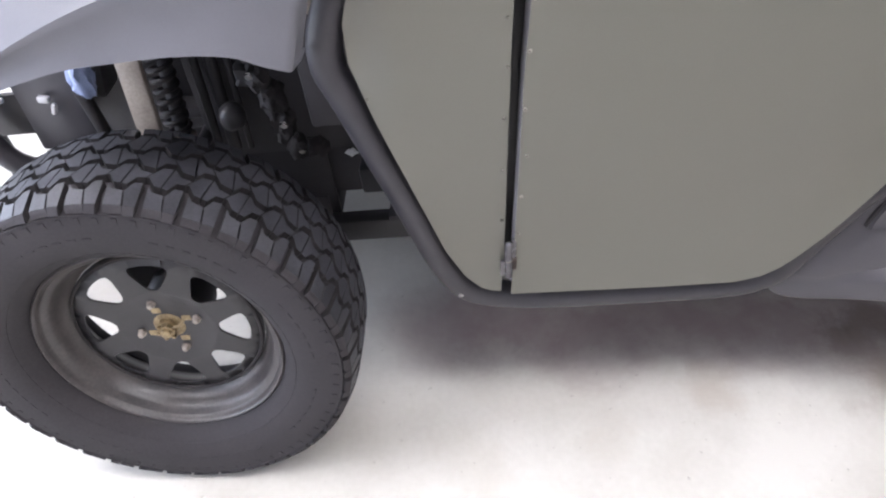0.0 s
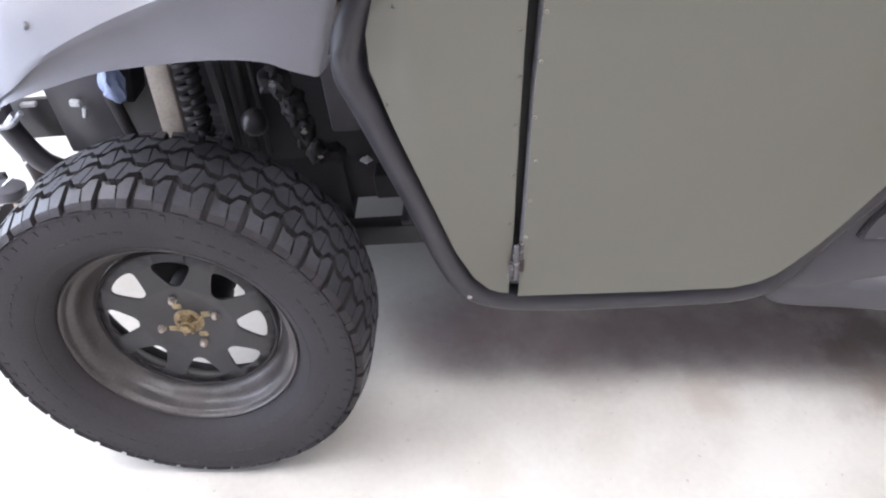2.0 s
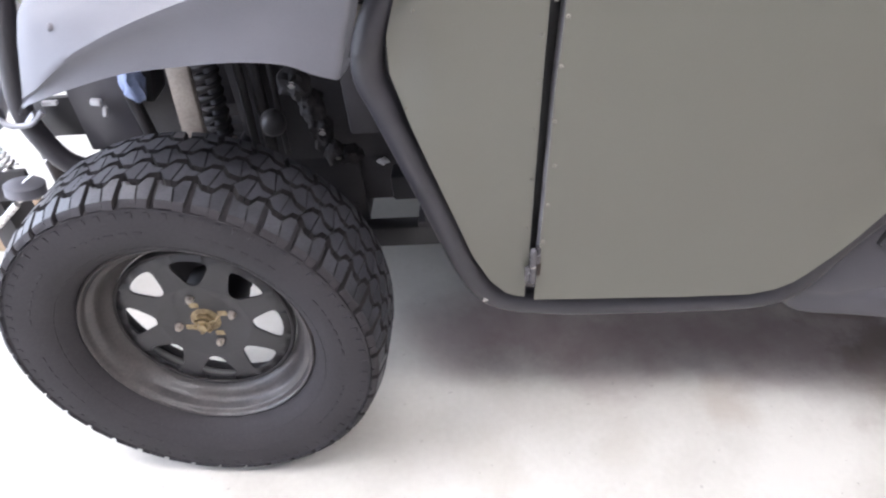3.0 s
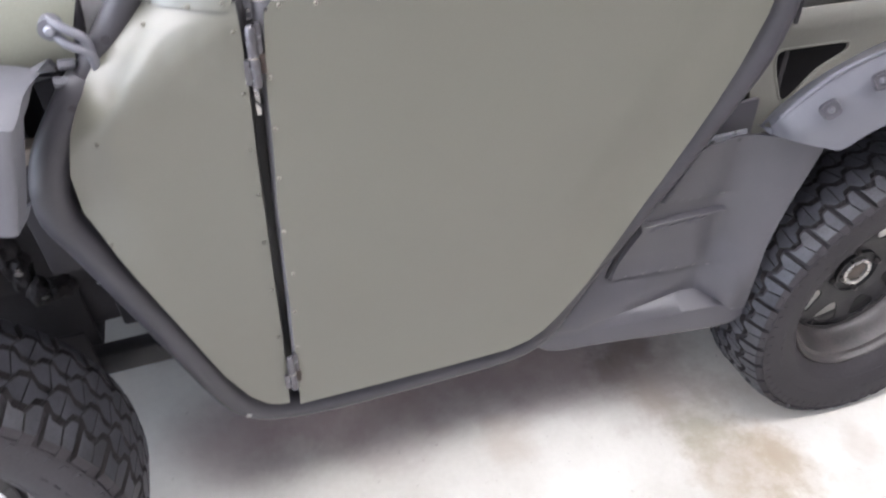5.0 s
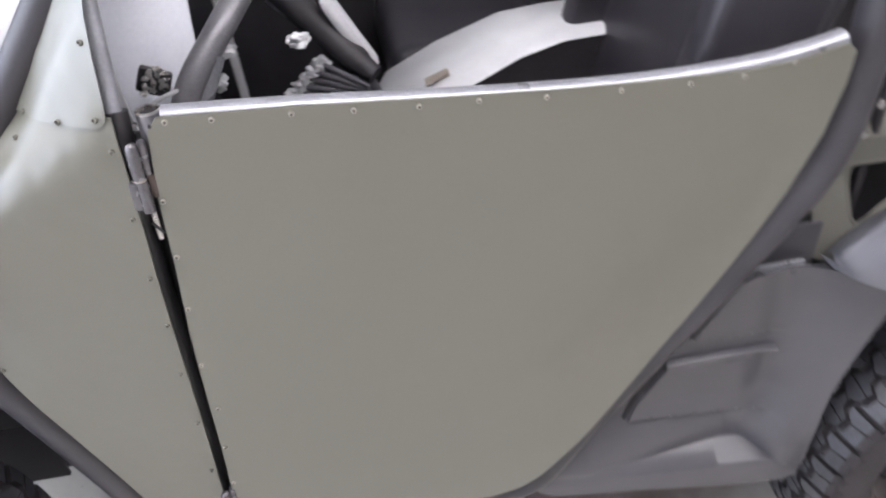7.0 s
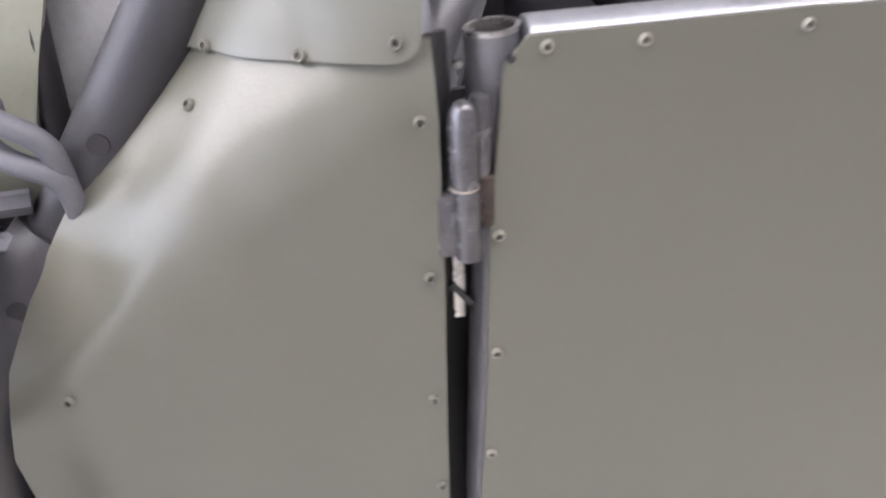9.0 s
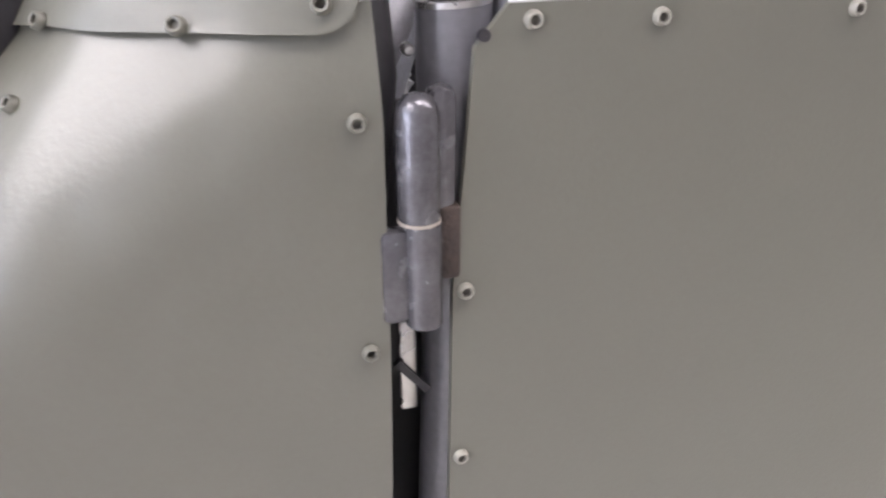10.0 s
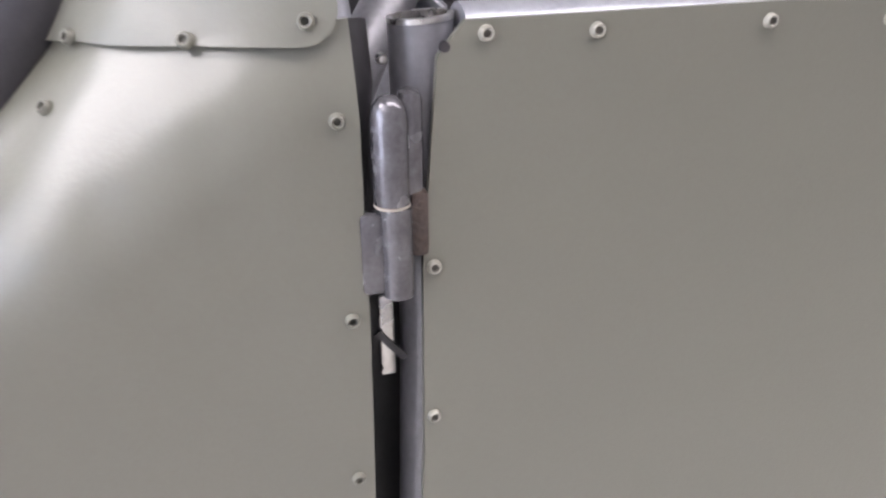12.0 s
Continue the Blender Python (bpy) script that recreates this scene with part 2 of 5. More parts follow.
def tube(bm, pts, r, seg=16, wall=0.0, cap=True, bend=0.0, taper=None):
    """A round bar or, with wall, a pipe with open ends along a polyline."""
    pts = rounded(pts, bend) if bend else [Vector(p) for p in pts]
    rings = []
    d = (pts[1] - pts[0]).normalized()
    side = d.cross(Vector((0, 0, 1)) if abs(d.z) < 0.9 else Vector((1, 0, 0))).normalized()
    for i, p in enumerate(pts):
        a, b = pts[max(i - 1, 0)], pts[min(i + 1, len(pts) - 1)]
        d = (b - a).normalized()
        side = (side - d * side.dot(d)).normalized()
        up = d.cross(side)
        k = taper(i / (len(pts) - 1)) if taper else 1.0
        rings.append([bm.verts.new(p + (side * math.cos(t) + up * math.sin(t)) * r * k) for t in (2 * math.pi * j / seg for j in range(seg))])
    for a, b in zip(rings, rings[1:]):
        for j in range(seg):
            bm.faces.new((a[j], a[(j + 1) % seg], b[(j + 1) % seg], b[j]))
    if wall:
        for end, nxt, sgn in ((0, 1, 1), (-1, -2, -1)):
            c, dirn = pts[end], (pts[nxt] - pts[end]).normalized()
            inner = [bm.verts.new(c + (v.co - c) * (1 - wall / r)) for v in rings[end]]
            deep = [bm.verts.new(v.co + dirn * 0.06) for v in inner]
            for j in range(seg):
                k = (j + 1) % seg
                bm.faces.new((rings[end][j], rings[end][k], inner[k], inner[j]))
                bm.faces.new((inner[j], inner[k], deep[k], deep[j]))
            bm.faces.new(deep)
    elif cap:
        bm.faces.new(rings[0])
        bm.faces.new(rings[-1])
    return bm


def lathe(bm, profile, seg=48, close=False, at=(0, 0, 0), axis="y"):
    """Turns (radius, height) pairs round an axis."""
    rings = []
    for r, h in profile:
        ring = []
        for j in range(seg):
            t = 2 * math.pi * j / seg
            c, s = r * math.cos(t), r * math.sin(t)
            v = {"y": (c, h, s), "z": (c, s, h), "x": (h, c, s)}[axis]
            ring.append(bm.verts.new(Vector(v) + Vector(at)))
        rings.append(ring)
    pairs = list(zip(rings, rings[1:])) + ([(rings[-1], rings[0])] if close else [])
    for a, b in pairs:
        for j in range(seg):
            bm.faces.new((a[j], a[(j + 1) % seg], b[(j + 1) % seg], b[j]))
    if not close:
        for ring, (r, h) in ((rings[0], profile[0]), (rings[-1], profile[-1])):
            if r > 1e-4 and r < 0.03:
                bm.faces.new(ring)
    return bm


def sheet(outline, depth_of, thick, step=0.03, holes=()):
    """A curved sheet in the x-z plane: outline, its depth y at (x, z), and its thickness away from the viewer."""
    bm = bmesh.new()

    def loop(pts):
        vs = [bm.verts.new((x, 0, z)) for x, z in pts]
        return [bm.edges.new((a, b)) for a, b in zip(vs, vs[1:] + vs[:1])]

    edges = loop(outline)
    for h in holes:
        edges += loop(h)
    bmesh.ops.triangle_fill(bm, use_beauty=True, use_dissolve=False, edges=edges, normal=(0, -1, 0))
    xs, zs = [v.co.x for v in bm.verts], [v.co.z for v in bm.verts]
    for lo, hi, no in ((min(xs), max(xs), (1, 0, 0)), (min(zs), max(zs), (0, 0, 1))):
        n = int((hi - lo) / step)
        for k in range(1, n + 1):
            v = lo + (hi - lo) * k / (n + 1)
            bmesh.ops.bisect_plane(bm, geom=bm.verts[:] + bm.edges[:] + bm.faces[:], plane_co=Vector(no) * v, plane_no=no)
    bmesh.ops.recalc_face_normals(bm, faces=bm.faces[:])
    if bm.faces and sum(f.normal.y * f.calc_area() for f in bm.faces) > 0:
        bmesh.ops.reverse_faces(bm, faces=bm.faces[:])
    front = bm.faces[:]
    back = bmesh.ops.duplicate(bm, geom=bm.verts[:] + bm.edges[:] + front)
    vmap = back["vert_map"]
    rim = [e for e in bm.edges if len(e.link_faces) == 1 and e.verts[0] in vmap and e.link_faces[0] in set(front)]
    for f in [g for g in back["geom"] if isinstance(g, bmesh.types.BMFace)]:
        f.normal_flip()
    fv = {v for f in front for v in f.verts}
    for v in fv:
        y = depth_of(v.co.x, v.co.z)
        v.co.y = y
        vmap[v].co.y = y + thick
    for e in rim:
        a, b = e.verts
        bm.faces.new((a, b, vmap[b], vmap[a]))
    return bm


def loft(sections, thick=0.0, closed=False):
    """A skin over equal-length rows of points; thick gives it a wall along its normals."""
    bm = bmesh.new()
    rows = [[bm.verts.new(p) for p in s] for s in sections]
    for a, b in zip(rows, rows[1:]):
        n = len(a)
        for j in range(n if closed else n - 1):
            k = (j + 1) % n
            bm.faces.new((a[j], a[k], b[k], b[j]))
    bmesh.ops.recalc_face_normals(bm, faces=bm.faces[:])
    if thick:
        bmesh.ops.solidify(bm, geom=bm.faces[:], thickness=thick)
    return bm


def spline(pts, n):
    """n points evenly along a smooth curve through pts (tuples of any length)."""
    p = [np.array(q, float) for q in pts]
    p = [2 * p[0] - p[1]] + p + [2 * p[-1] - p[-2]]
    out = []
    m = len(p) - 3
    for i in range(n):
        u = i / (n - 1) * m
        k = min(int(u), m - 1)
        t = u - k
        a, b, c, d = p[k : k + 4]
        out.append(tuple(0.5 * (2 * b + (c - a) * t + (2 * a - 5 * b + 4 * c - d) * t * t + (3 * b - a - 3 * c + d) * t**3)))
    return out


def lump(b, c, size, seed, rough=0.35):
    """A crumpled, grimy lump."""
    r = bmesh.ops.create_icosphere(b, subdivisions=3, radius=1.0)
    for v in r["verts"]:
        q = v.co.copy()
        k = 1 + rough * noise.noise(q * 1.7 + Vector((seed, 0, 0))) + 0.5 * rough * noise.noise(q * 4.3 + Vector((0, seed, 0)))
        v.co = Vector(c) + Vector((q.x * size[0], q.y * size[1], q.z * size[2])) * k


def smooth(a, b, v):
    t = min(1, max(0, (v - a) / (b - a)))
    return t * t * (3 - 2 * t)


def at(x, y, z):
    return Matrix.Translation((x, y, z))


# ---- the garage ----
X0, X1, Y0, Y1 = -4.0, 4.2, -3.2, 3.8


def slab(name, cx, cy, cz, sx, sy, sz, material, label, cat):
    bm = bmesh.new()
    box(bm, cx, cy, cz, sx, sy, sz)
    ob = new(name, finish(bm, name, material, smooth=False))
    WORLD_OF[ob] = Matrix()
    return tagged(ob, label, cat, kind="structure")


bm = bmesh.new()
bmesh.ops.create_grid(bm, x_segments=4, y_segments=4, size=0.5)
bmesh.ops.scale(bm, vec=(X1 - X0 + 14, Y1 - Y0, 1), verts=bm.verts)
bmesh.ops.translate(bm, vec=((X0 + X1) / 2 - 6.8, (Y0 + Y1) / 2, 0), verts=bm.verts)
floor = tagged(new("floor", finish(bm, "floor", CONCRETE, smooth=False)), "pale worn concrete garage floor with rusty oil stains and painted sill shade", "floor", kind="structure")
# unseen walls and ceiling, added to set the bounced light
slab("wall_north", (X0 + X1) / 2, Y1 + 0.06, CEIL / 2, X1 - X0 + 0.24, 0.12, CEIL, WALL, "unseen dull grey garage wall, toned for its bounced light", "wall")
slab("wall_south", (X0 + X1) / 2, Y0 - 0.06, CEIL / 2, X1 - X0 + 0.24, 0.12, CEIL, WALL, "unseen dull grey garage wall, toned for its bounced light", "wall")
slab("wall_east", X1 + 0.06, (Y0 + Y1) / 2, CEIL / 2, 0.12, Y1 - Y0, CEIL, WALL, "unseen dull grey garage wall, toned for its bounced light", "wall")
slab("wall_west", X0 - 0.06, (Y0 + Y1) / 2, (2.42 + CEIL) / 2, 0.12, Y1 - Y0, CEIL - 2.42, WALL, "unseen dull grey lintel above the assumed garage doorway", "wall")
slab("ceiling", (X0 + X1) / 2, (Y0 + Y1) / 2, CEIL + 0.06, X1 - X0 + 0.24, Y1 - Y0 + 0.24, 0.12, WALL, "unseen plain grey garage ceiling, toned for its bounced light", "ceiling")
TUBE_GLOW = emit("ceiling_lamp_glow", (0.99, 0.985, 0.995), 11.0)


def added_ceiling_light(x, y):
    t = thing("added_ceiling_light", x, y, CEIL, "unseen ceiling light added to light the vehicle, with a glowing diffuser", "ceiling light", "ceiling lights")
    b = bmesh.new()
    box(b, x, y, CEIL - 0.03, 1.86, 0.62, 0.05, 0.01)
    part("housing", b, PALE, t)
    b = bmesh.new()
    box(b, x, y, CEIL - 0.065, 1.80, 0.56, 0.025, 0.008)
    part("diffuser", b, TUBE_GLOW, t, "glowing milky diffuser")
    return t


# added unseen lights: two above the vehicle, three ahead for the sheet's highlight
for lx, ly in ((0.50, -0.72), (2.45, -0.72), (-2.2, -1.05), (-2.2, -0.20), (-2.2, 0.65)):
    added_ceiling_light(lx, ly)

# ---- the vehicle ----
utv = thing("utility_vehicle", 0.29, 0.66, 0.0, "olive green side-by-side utility vehicle with home-made sheet doors, parked on concrete", "utility vehicle")
# it is drawn in its own level and stands nose-down by this much
NOSE_DOWN = pose(-0.562, 0, 0, 0, -4.5, 0) @ pose(0.562, 0, 0)
utv.matrix_basis = NOSE_DOWN @ utv.matrix_basis
WIDTH = 1.32  # far side of the cab, mirrored about y = WIDTH / 2


def front_edge(z):
    """Front edge of the door sheet along the hinge seam."""
    return float(np.interp(z, [0.335, 0.62, 0.70, 0.79, 0.86, 0.935, 1.03], [0.033, 0.058, 0.063, 0.071, 0.080, 0.086, 0.101]))


def fixed_edge(z):
    """Rear edge of the fixed sheet along the hinge seam."""
    return float(np.interp(z, [0.335, 0.45, 0.69, 0.766, 0.838, 0.918, 1.0, 1.03], [0.016, 0.028, 0.045, 0.051, 0.056, 0.0635, 0.0695, 0.0705]))


def door_y(x, z):
    rear = (x - (0.50 + (z - 0.40) * 0.60)) * 0.86
    return -0.008 + 0.005 * smooth(0.1, 0.4, x) + 0.026 * smooth(-0.15, 0.03, rear) ** 1.3 * smooth(0.42, 0.62, z) + 0.003 * math.sin(x * 7 + 1) * math.sin(z * 6)


def pillar_x(z):
    return -0.0850 + 0.815 * (z - 0.985)


def fixed_y(x, z):
    d = max(0.0, -0.53 * (x - 0.073) + 0.85 * (min(z, 1.03) + 0.5 * max(0.0, z - 1.03) - 1.027) + 0.012)
    bend = 1.2 * (d * d / 0.108 if d < 0.054 else d - 0.027)
    tuck = 0.012 * smooth(-0.100, -0.165, x) * smooth(0.66, 0.80, z)
    tuck += 0.010 * smooth(0.036, 0.014, (x - pillar_x(z)) / 1.29) * smooth(0.90, 0.95, z)
    dent = 0.0010 * noise.noise(Vector((x * 38, z * 38, 0.3))) + 0.0006 * noise.noise(Vector((x * 75, z * 75, 4.1)))
    return -0.011 + 0.014 * smooth(0.95, 0.5, z) + bend + tuck + dent * (0.25 + 0.75 * smooth(0.88, 0.97, z))


# door
def door_outline():
    pts = [(front_edge(z), z) for z in (0.338, 0.45, 0.56, 0.66, 0.76, 0.86, 0.94, 1.018)]
    pts += [(0.110, 1.029)]
    top = [(0.235, 1.021), (0.292, 1.0155), (0.358, 1.0095), (0.488, 0.9995), (0.600, 0.9940), (0.70, 0.9915), (0.765, 0.9935), (0.818, 0.999)]
    rear = [(0.831, 0.988), (0.832, 0.948), (0.822, 0.885), (0.794, 0.808), (0.765, 0.746), (0.737, 0.694), (0.689, 0.611), (0.638, 0.544), (0.583, 0.479)]
    low = [(0.537, 0.422), (0.503, 0.382), (0.481, 0.360), (0.453, 0.343), (0.410, 0.332), (0.30, 0.331), (0.15, 0.335)]
    return pts + top + rear + low


door = part("door", sheet(door_outline(), door_y, 0.003), OLIVE, utv, "flat olive painted sheet metal door, riveted round its edge")


def rivet_mesh(head, core):
    b = bmesh.new()
    lathe(b, [(0.0013, -0.0002), (0.0015, -0.0017), (0.0021, -0.0020), (0.0027, -0.0014), (0.0030, 0.0004)], seg=16)
    lathe(b, [(0.0001, -0.0005), (0.0015, -0.0005)], seg=10)
    for f in b.faces:
        if f.calc_center_median().xz.length < 0.00142:
            f.material_index = 1
    return finish(b, "rivet", [head, core])


RIV, PAINTED_RIV = rivet_mesh(RIVET, RIVET_CORE), rivet_mesh(RIVET_PAINTED, RIVET_PAINTED_CORE)


def seated(shape, x, z):
    """Where a rivet sits on a bent sheet, square to its surface."""
    e = 0.002
    n = Vector(((shape(x + e, z) - shape(x - e, z)) / (2 * e), -1, (shape(x, z + e) - shape(x, z - e)) / (2 * e))).normalized()
    return Matrix.Translation(Vector((x, shape(x, z), z)) + n * 0.0006) @ n.to_track_quat("-Y", "Z").to_matrix().to_4x4()


DOOR_RIVETS = [(0.117, 1.0238), (0.159, 1.0198), (0.233, 1.014), (0.292, 1.008), (0.356, 1.002), (0.416, 0.999), (0.485, 0.993), (0.563, 0.989), (0.637, 0.986), (0.695, 0.986),
               (0.752, 0.992), (0.091, 0.940), (0.085, 0.871), (0.077, 0.799), (0.068, 0.711), (0.068, 0.632), (0.058, 0.555), (0.050, 0.478)]
for x, z in DOOR_RIVETS:
    part("rivet", RIV, None, door, m=at(x, door_y(x, z) - 0.0005, z))
b = bmesh.new()
lathe(b, [(0.0001, -0.0006), (0.0018, -0.0006), (0.0020, 0.001)], seg=12)
part("empty_rivet_hole", b, DARK, door, "dark empty rivet hole", m=at(0.102, -0.0085, 1.0210))

# door frame of steel tube: hinge upright with an open top end, and a top rail
UP = [(front_edge(z) + dx, 0.0125, z) for z, dx in ((0.36, 0.0082), (0.55, 0.0082), (0.75, 0.0082), (0.90, 0.0082), (0.96, 0.0058), (1.029, -0.0012))]
b = bmesh.new()
tube(b, UP, 0.0122, seg=28, wall=0.0019)
post = part("hinge_upright", b, TUBE_GREY, door, "bare grey steel tube with an open top end")
# near-black lining paints the shade inside the open tube
b = bmesh.new()
lathe(b, [(0.0001, -0.022), (0.0100, -0.022), (0.0101, -0.0030)], seg=24, axis="z")
part("bore_shade", b, GRIME_AND_SHADE, post, "dark lining painted for the shaded bore of the tube", m=at(UP[-1][0], UP[-1][1], UP[-1][2]))
b = bmesh.new()
lathe(b, [(0.0099, -0.0030), (0.0099, 0.0006), (0.0124, 0.0006), (0.0124, -0.0012)], seg=28, axis="z", close=True)
part("bright_rim", b, ZINC, post, "bright rim of the tube", m=at(UP[-1][0], UP[-1][1], UP[-1][2]))
b = bmesh.new()
rail = spline([(0.112, 0.009, 1.0205), (0.235, 0.010, 1.012), (0.358, 0.011, 1.0005), (0.488, 0.011, 0.9905), (0.60, 0.013, 0.985), (0.70, 0.021, 0.9835), (0.765, 0.029, 0.986), (0.826, 0.040, 0.992)], 34)
tube(b, rail, 0.0125, seg=16)
part("top_rail", b, DOOR_TUBE, door, "bare grey steel tube along the top of the door")


def hinge(z0, lean):
    """A weld-on bullet hinge: upper barrel on the door, lower barrel on the frame."""
    k = z0
    h = part("hinge", tube(bmesh.new(), [(0.0012, 0, -0.037), (0.0012, 0, -0.001)], 0.0061, seg=18), HINGE, door, "scuffed bare steel weld-on bullet hinge", m=at(lean(k), -0.011, k) @ pose(0, 0, 0, 0, 4, 0))
    b = bmesh.new()
    tube(b, [(0, 0, 0.0005), (0, 0, 0.032), (0, 0, 0.036), (0, 0, 0.0385), (0, 0, 0.0395)], 0.0066, seg=18, taper=lambda u: (1, 1, 0.86, 0.58, 0.2)[round(u * 4)])
    part("upper_barrel", b, HINGE, h, m=WORLD_OF[h])
    b = bmesh.new()
    box(b, -0.0072, 0.002, -0.0195, 0.0110, 0.007, 0.033, 0.0025)
    part("frame_leaf", b, HINGE, h, m=WORLD_OF[h])
    b = bmesh.new()
    box(b, 0.0085, 0.006, 0.020, 0.009, 0.011, 0.040, 0.004)
    part("door_leaf", b, HINGE, h, m=WORLD_OF[h])
    b = bmesh.new()
    box(b, 0.0105, 0.005, -0.010, 0.007, 0.010, 0.026, 0.002)
    part("weld", b, HINGE_DARK, h, "rusty burnt weld", m=WORLD_OF[h])
    b = bmesh.new()
    lathe(b, [(0.0055, -0.0008), (0.0068, -0.0006), (0.0068, 0.0003), (0.0055, 0.0005)], seg=18, axis="z", close=True)
    part("washer", b, BEIGE, h, "worn brass washer", m=WORLD_OF[h])
    return h


hinge(0.9690, lambda z: 0.0775)
hinge(0.425, lambda z: 0.0320)

# fixed front sheet
FIX = [(fixed_edge(z), z) for z in (0.338, 0.42, 0.52, 0.62, 0.72, 0.82, 0.92, 1.0, 1.034)]
FIX += [(0.0, 1.034), (-0.05, 1.034)]
FIX += [(-0.090, 0.985), (-0.122, 0.945), (-0.146, 0.905), (-0.164, 0.852), (-0.167, 0.795), (-0.150, 0.725), (-0.106, 0.565), (-0.070, 0.440), (-0.043, 0.380), (-0.018, 0.350), (0.0, 0.341)]
side = part("side_panel", sheet(FIX, fixed_y, 0.003, step=0.0055), OLIVE, utv, "fixed olive sheet metal panel ahead of the door")
FIX_RIVETS = [(0.062, 1.002), (0.057, 0.925), (0.050, 0.847), (0.047, 0.776), (0.0384, 0.6934), (0.033, 0.60), (0.025, 0.50), (-0.150, 0.740), (-0.033, 1.011), (-0.120, 0.892)]
for x, z in FIX_RIVETS:
    part("rivet", PAINTED_RIV, None, side, m=seated(fixed_y, x, z))


def flap_y(x, z):
    return fixed_y(x, z) - 0.004


FLAP = [(0.055, 1.0270), (0.060, 1.0278), (0.0645, 1.0305), (0.067, 1.036), (0.069, 1.05), (0.072, 1.12), (0.080, 1.21), (0.075, 1.215), (0.045, 1.162), (0.0, 1.10), (-0.050, 1.0310), (-0.02, 1.0310), (0.02, 1.0295)]
flap = part("upper_flap", sheet(FLAP, flap_y, 0.002, step=0.0055), OLIVE, utv, "pale reflecting olive sheet riveted above the side panel")
for x, z in ((-0.021, 1.0320), (0.019, 1.0310), (0.057, 1.0345), (0.063, 1.10), (0.070, 1.17)):
    part("rivet", PAINTED_RIV, None, flap, m=seated(flap_y, x, z))
def seam_at(z):
    return (fixed_edge(z) - 0.0080 + 0.0065 * smooth(0.93, 1.01, z), 0.0235 + 0.014 * smooth(0.95, 0.5, z) - 0.0110 * smooth(0.93, 1.01, z) + 0.42 * max(0, z - 1.02), z)


b = bmesh.new()
tube(b, [seam_at(z) for z in (0.34, 0.5, 0.6, 0.7, 0.8, 0.9, 0.94, 0.97, 1.01, 1.03)], 0.0115, seg=16)
post = part("seam_upright", b, STEEL_BLACK, utv, "tube upright behind the hinge seam, coloured dark for its shade")
# the same tube above the seam, given a lighter colour for its light
b = bmesh.new()
tube(b, [(x - 0.0025, y, z) for x, y, z in (seam_at(z) for z in (1.012, 1.03, 1.06, 1.14, 1.25))], 0.0092, seg=16)
part("lit_tube_end", b, DOOR_TUBE, post, "upper length of the upright, coloured lighter where light falls")
b = bmesh.new()
lathe(b, [(0.0001, -0.0022), (0.0013, -0.0019), (0.0020, -0.0006), (0.0021, 0.003)], seg=12)
part("screw", b, ZINC, post, "small bright screw in the seam", m=at(0.0835, 0.0100, 1.0160))
b = bmesh.new()
box(b, 0.0722, 0.0060, 0.904, 0.0062, 0.002, 0.038, 0.0008, m=pose(0, 0, 0, 0, 4, 0))
part("striker_strip", b, ZINC, utv, "bright metal strip showing in the hinge seam")
b = bmesh.new()
box(b, 0.0, 0, 0, 0.003, 0.002, 0.018, 0, m=pose(0, 0, 0, 0, -35, 0))
bmesh.ops.translate(b, vec=(0.0730, 0.0045, 0.900), verts=b.verts)
part("strap", b, FRAME, utv)
# dark sheet added behind the hinge seam, so the gap reads as shade
b = bmesh.new()
box(b, 0.055, 0.05, 0.66, 0.10, 0.004, 0.66, 0)
part("seam_backing", b, STEEL_BLACK, utv)

# hoop of the cab: front post, sill and rear post in one bent tube
R_HOOP = 0.0252
hoop_pts = [(-0.114, 0.051, 0.946), (-0.138, 0.041, 0.922), (-0.183, 0.030, 0.860), (-0.202, 0.030, 0.790), (-0.182, 0.030, 0.720), (-0.125, 0.030, 0.537), (-0.085, 0.030, 0.403), (-0.055, 0.031, 0.340), (-0.008, 0.032, 0.308),
            (0.10, 0.029, 0.296), (0.30, 0.028, 0.295), (0.42, 0.029, 0.297), (0.484, 0.034, 0.313), (0.527, 0.040, 0.358), (0.574, 0.044, 0.428), (0.655, 0.048, 0.530), (0.705, 0.049, 0.598), (0.758, 0.050, 0.672), (0.804, 0.051, 0.740), (0.836, 0.052, 0.786), (0.859, 0.053, 0.836), (0.870, 0.054, 0.885), (0.875, 0.056, 0.960), (0.878, 0.058, 1.20)]
b = bmesh.new()
tube(b, spline(hoop_pts, 110), R_HOOP, seg=20)
hoop = part("cab_hoop", b, FRAME, utv, "black powder-coated bent tube round the doorway")
b = bmesh.new()
lump(b, (-0.0545, 0.0065, 0.3295), (0.0036, 0.0024, 0.0046), 2.0, 0.9)
part("paint_chip", b, ZINC, hoop, "bright chip of bare metal")
b = bmesh.new()
PIL = Vector((0.815, 0.10, 1.0)).normalized()
P0 = Vector((-0.0850, 0.054, 0.985))
tube(b, [P0 - PIL * 0.002, P0 + PIL * 0.55], 0.0186, seg=24)
pillar = part("windscreen_pillar", b, FRAME, utv, "black round tube windscreen pillar")
b = bmesh.new()
tube(b, [P0 - PIL * 0.055, P0 - PIL * 0.001], 0.0180, seg=20)
part("sleeve_joint", b, FRAME, pillar)
OUTWARD = Vector((0.147, -0.90, 0.385))
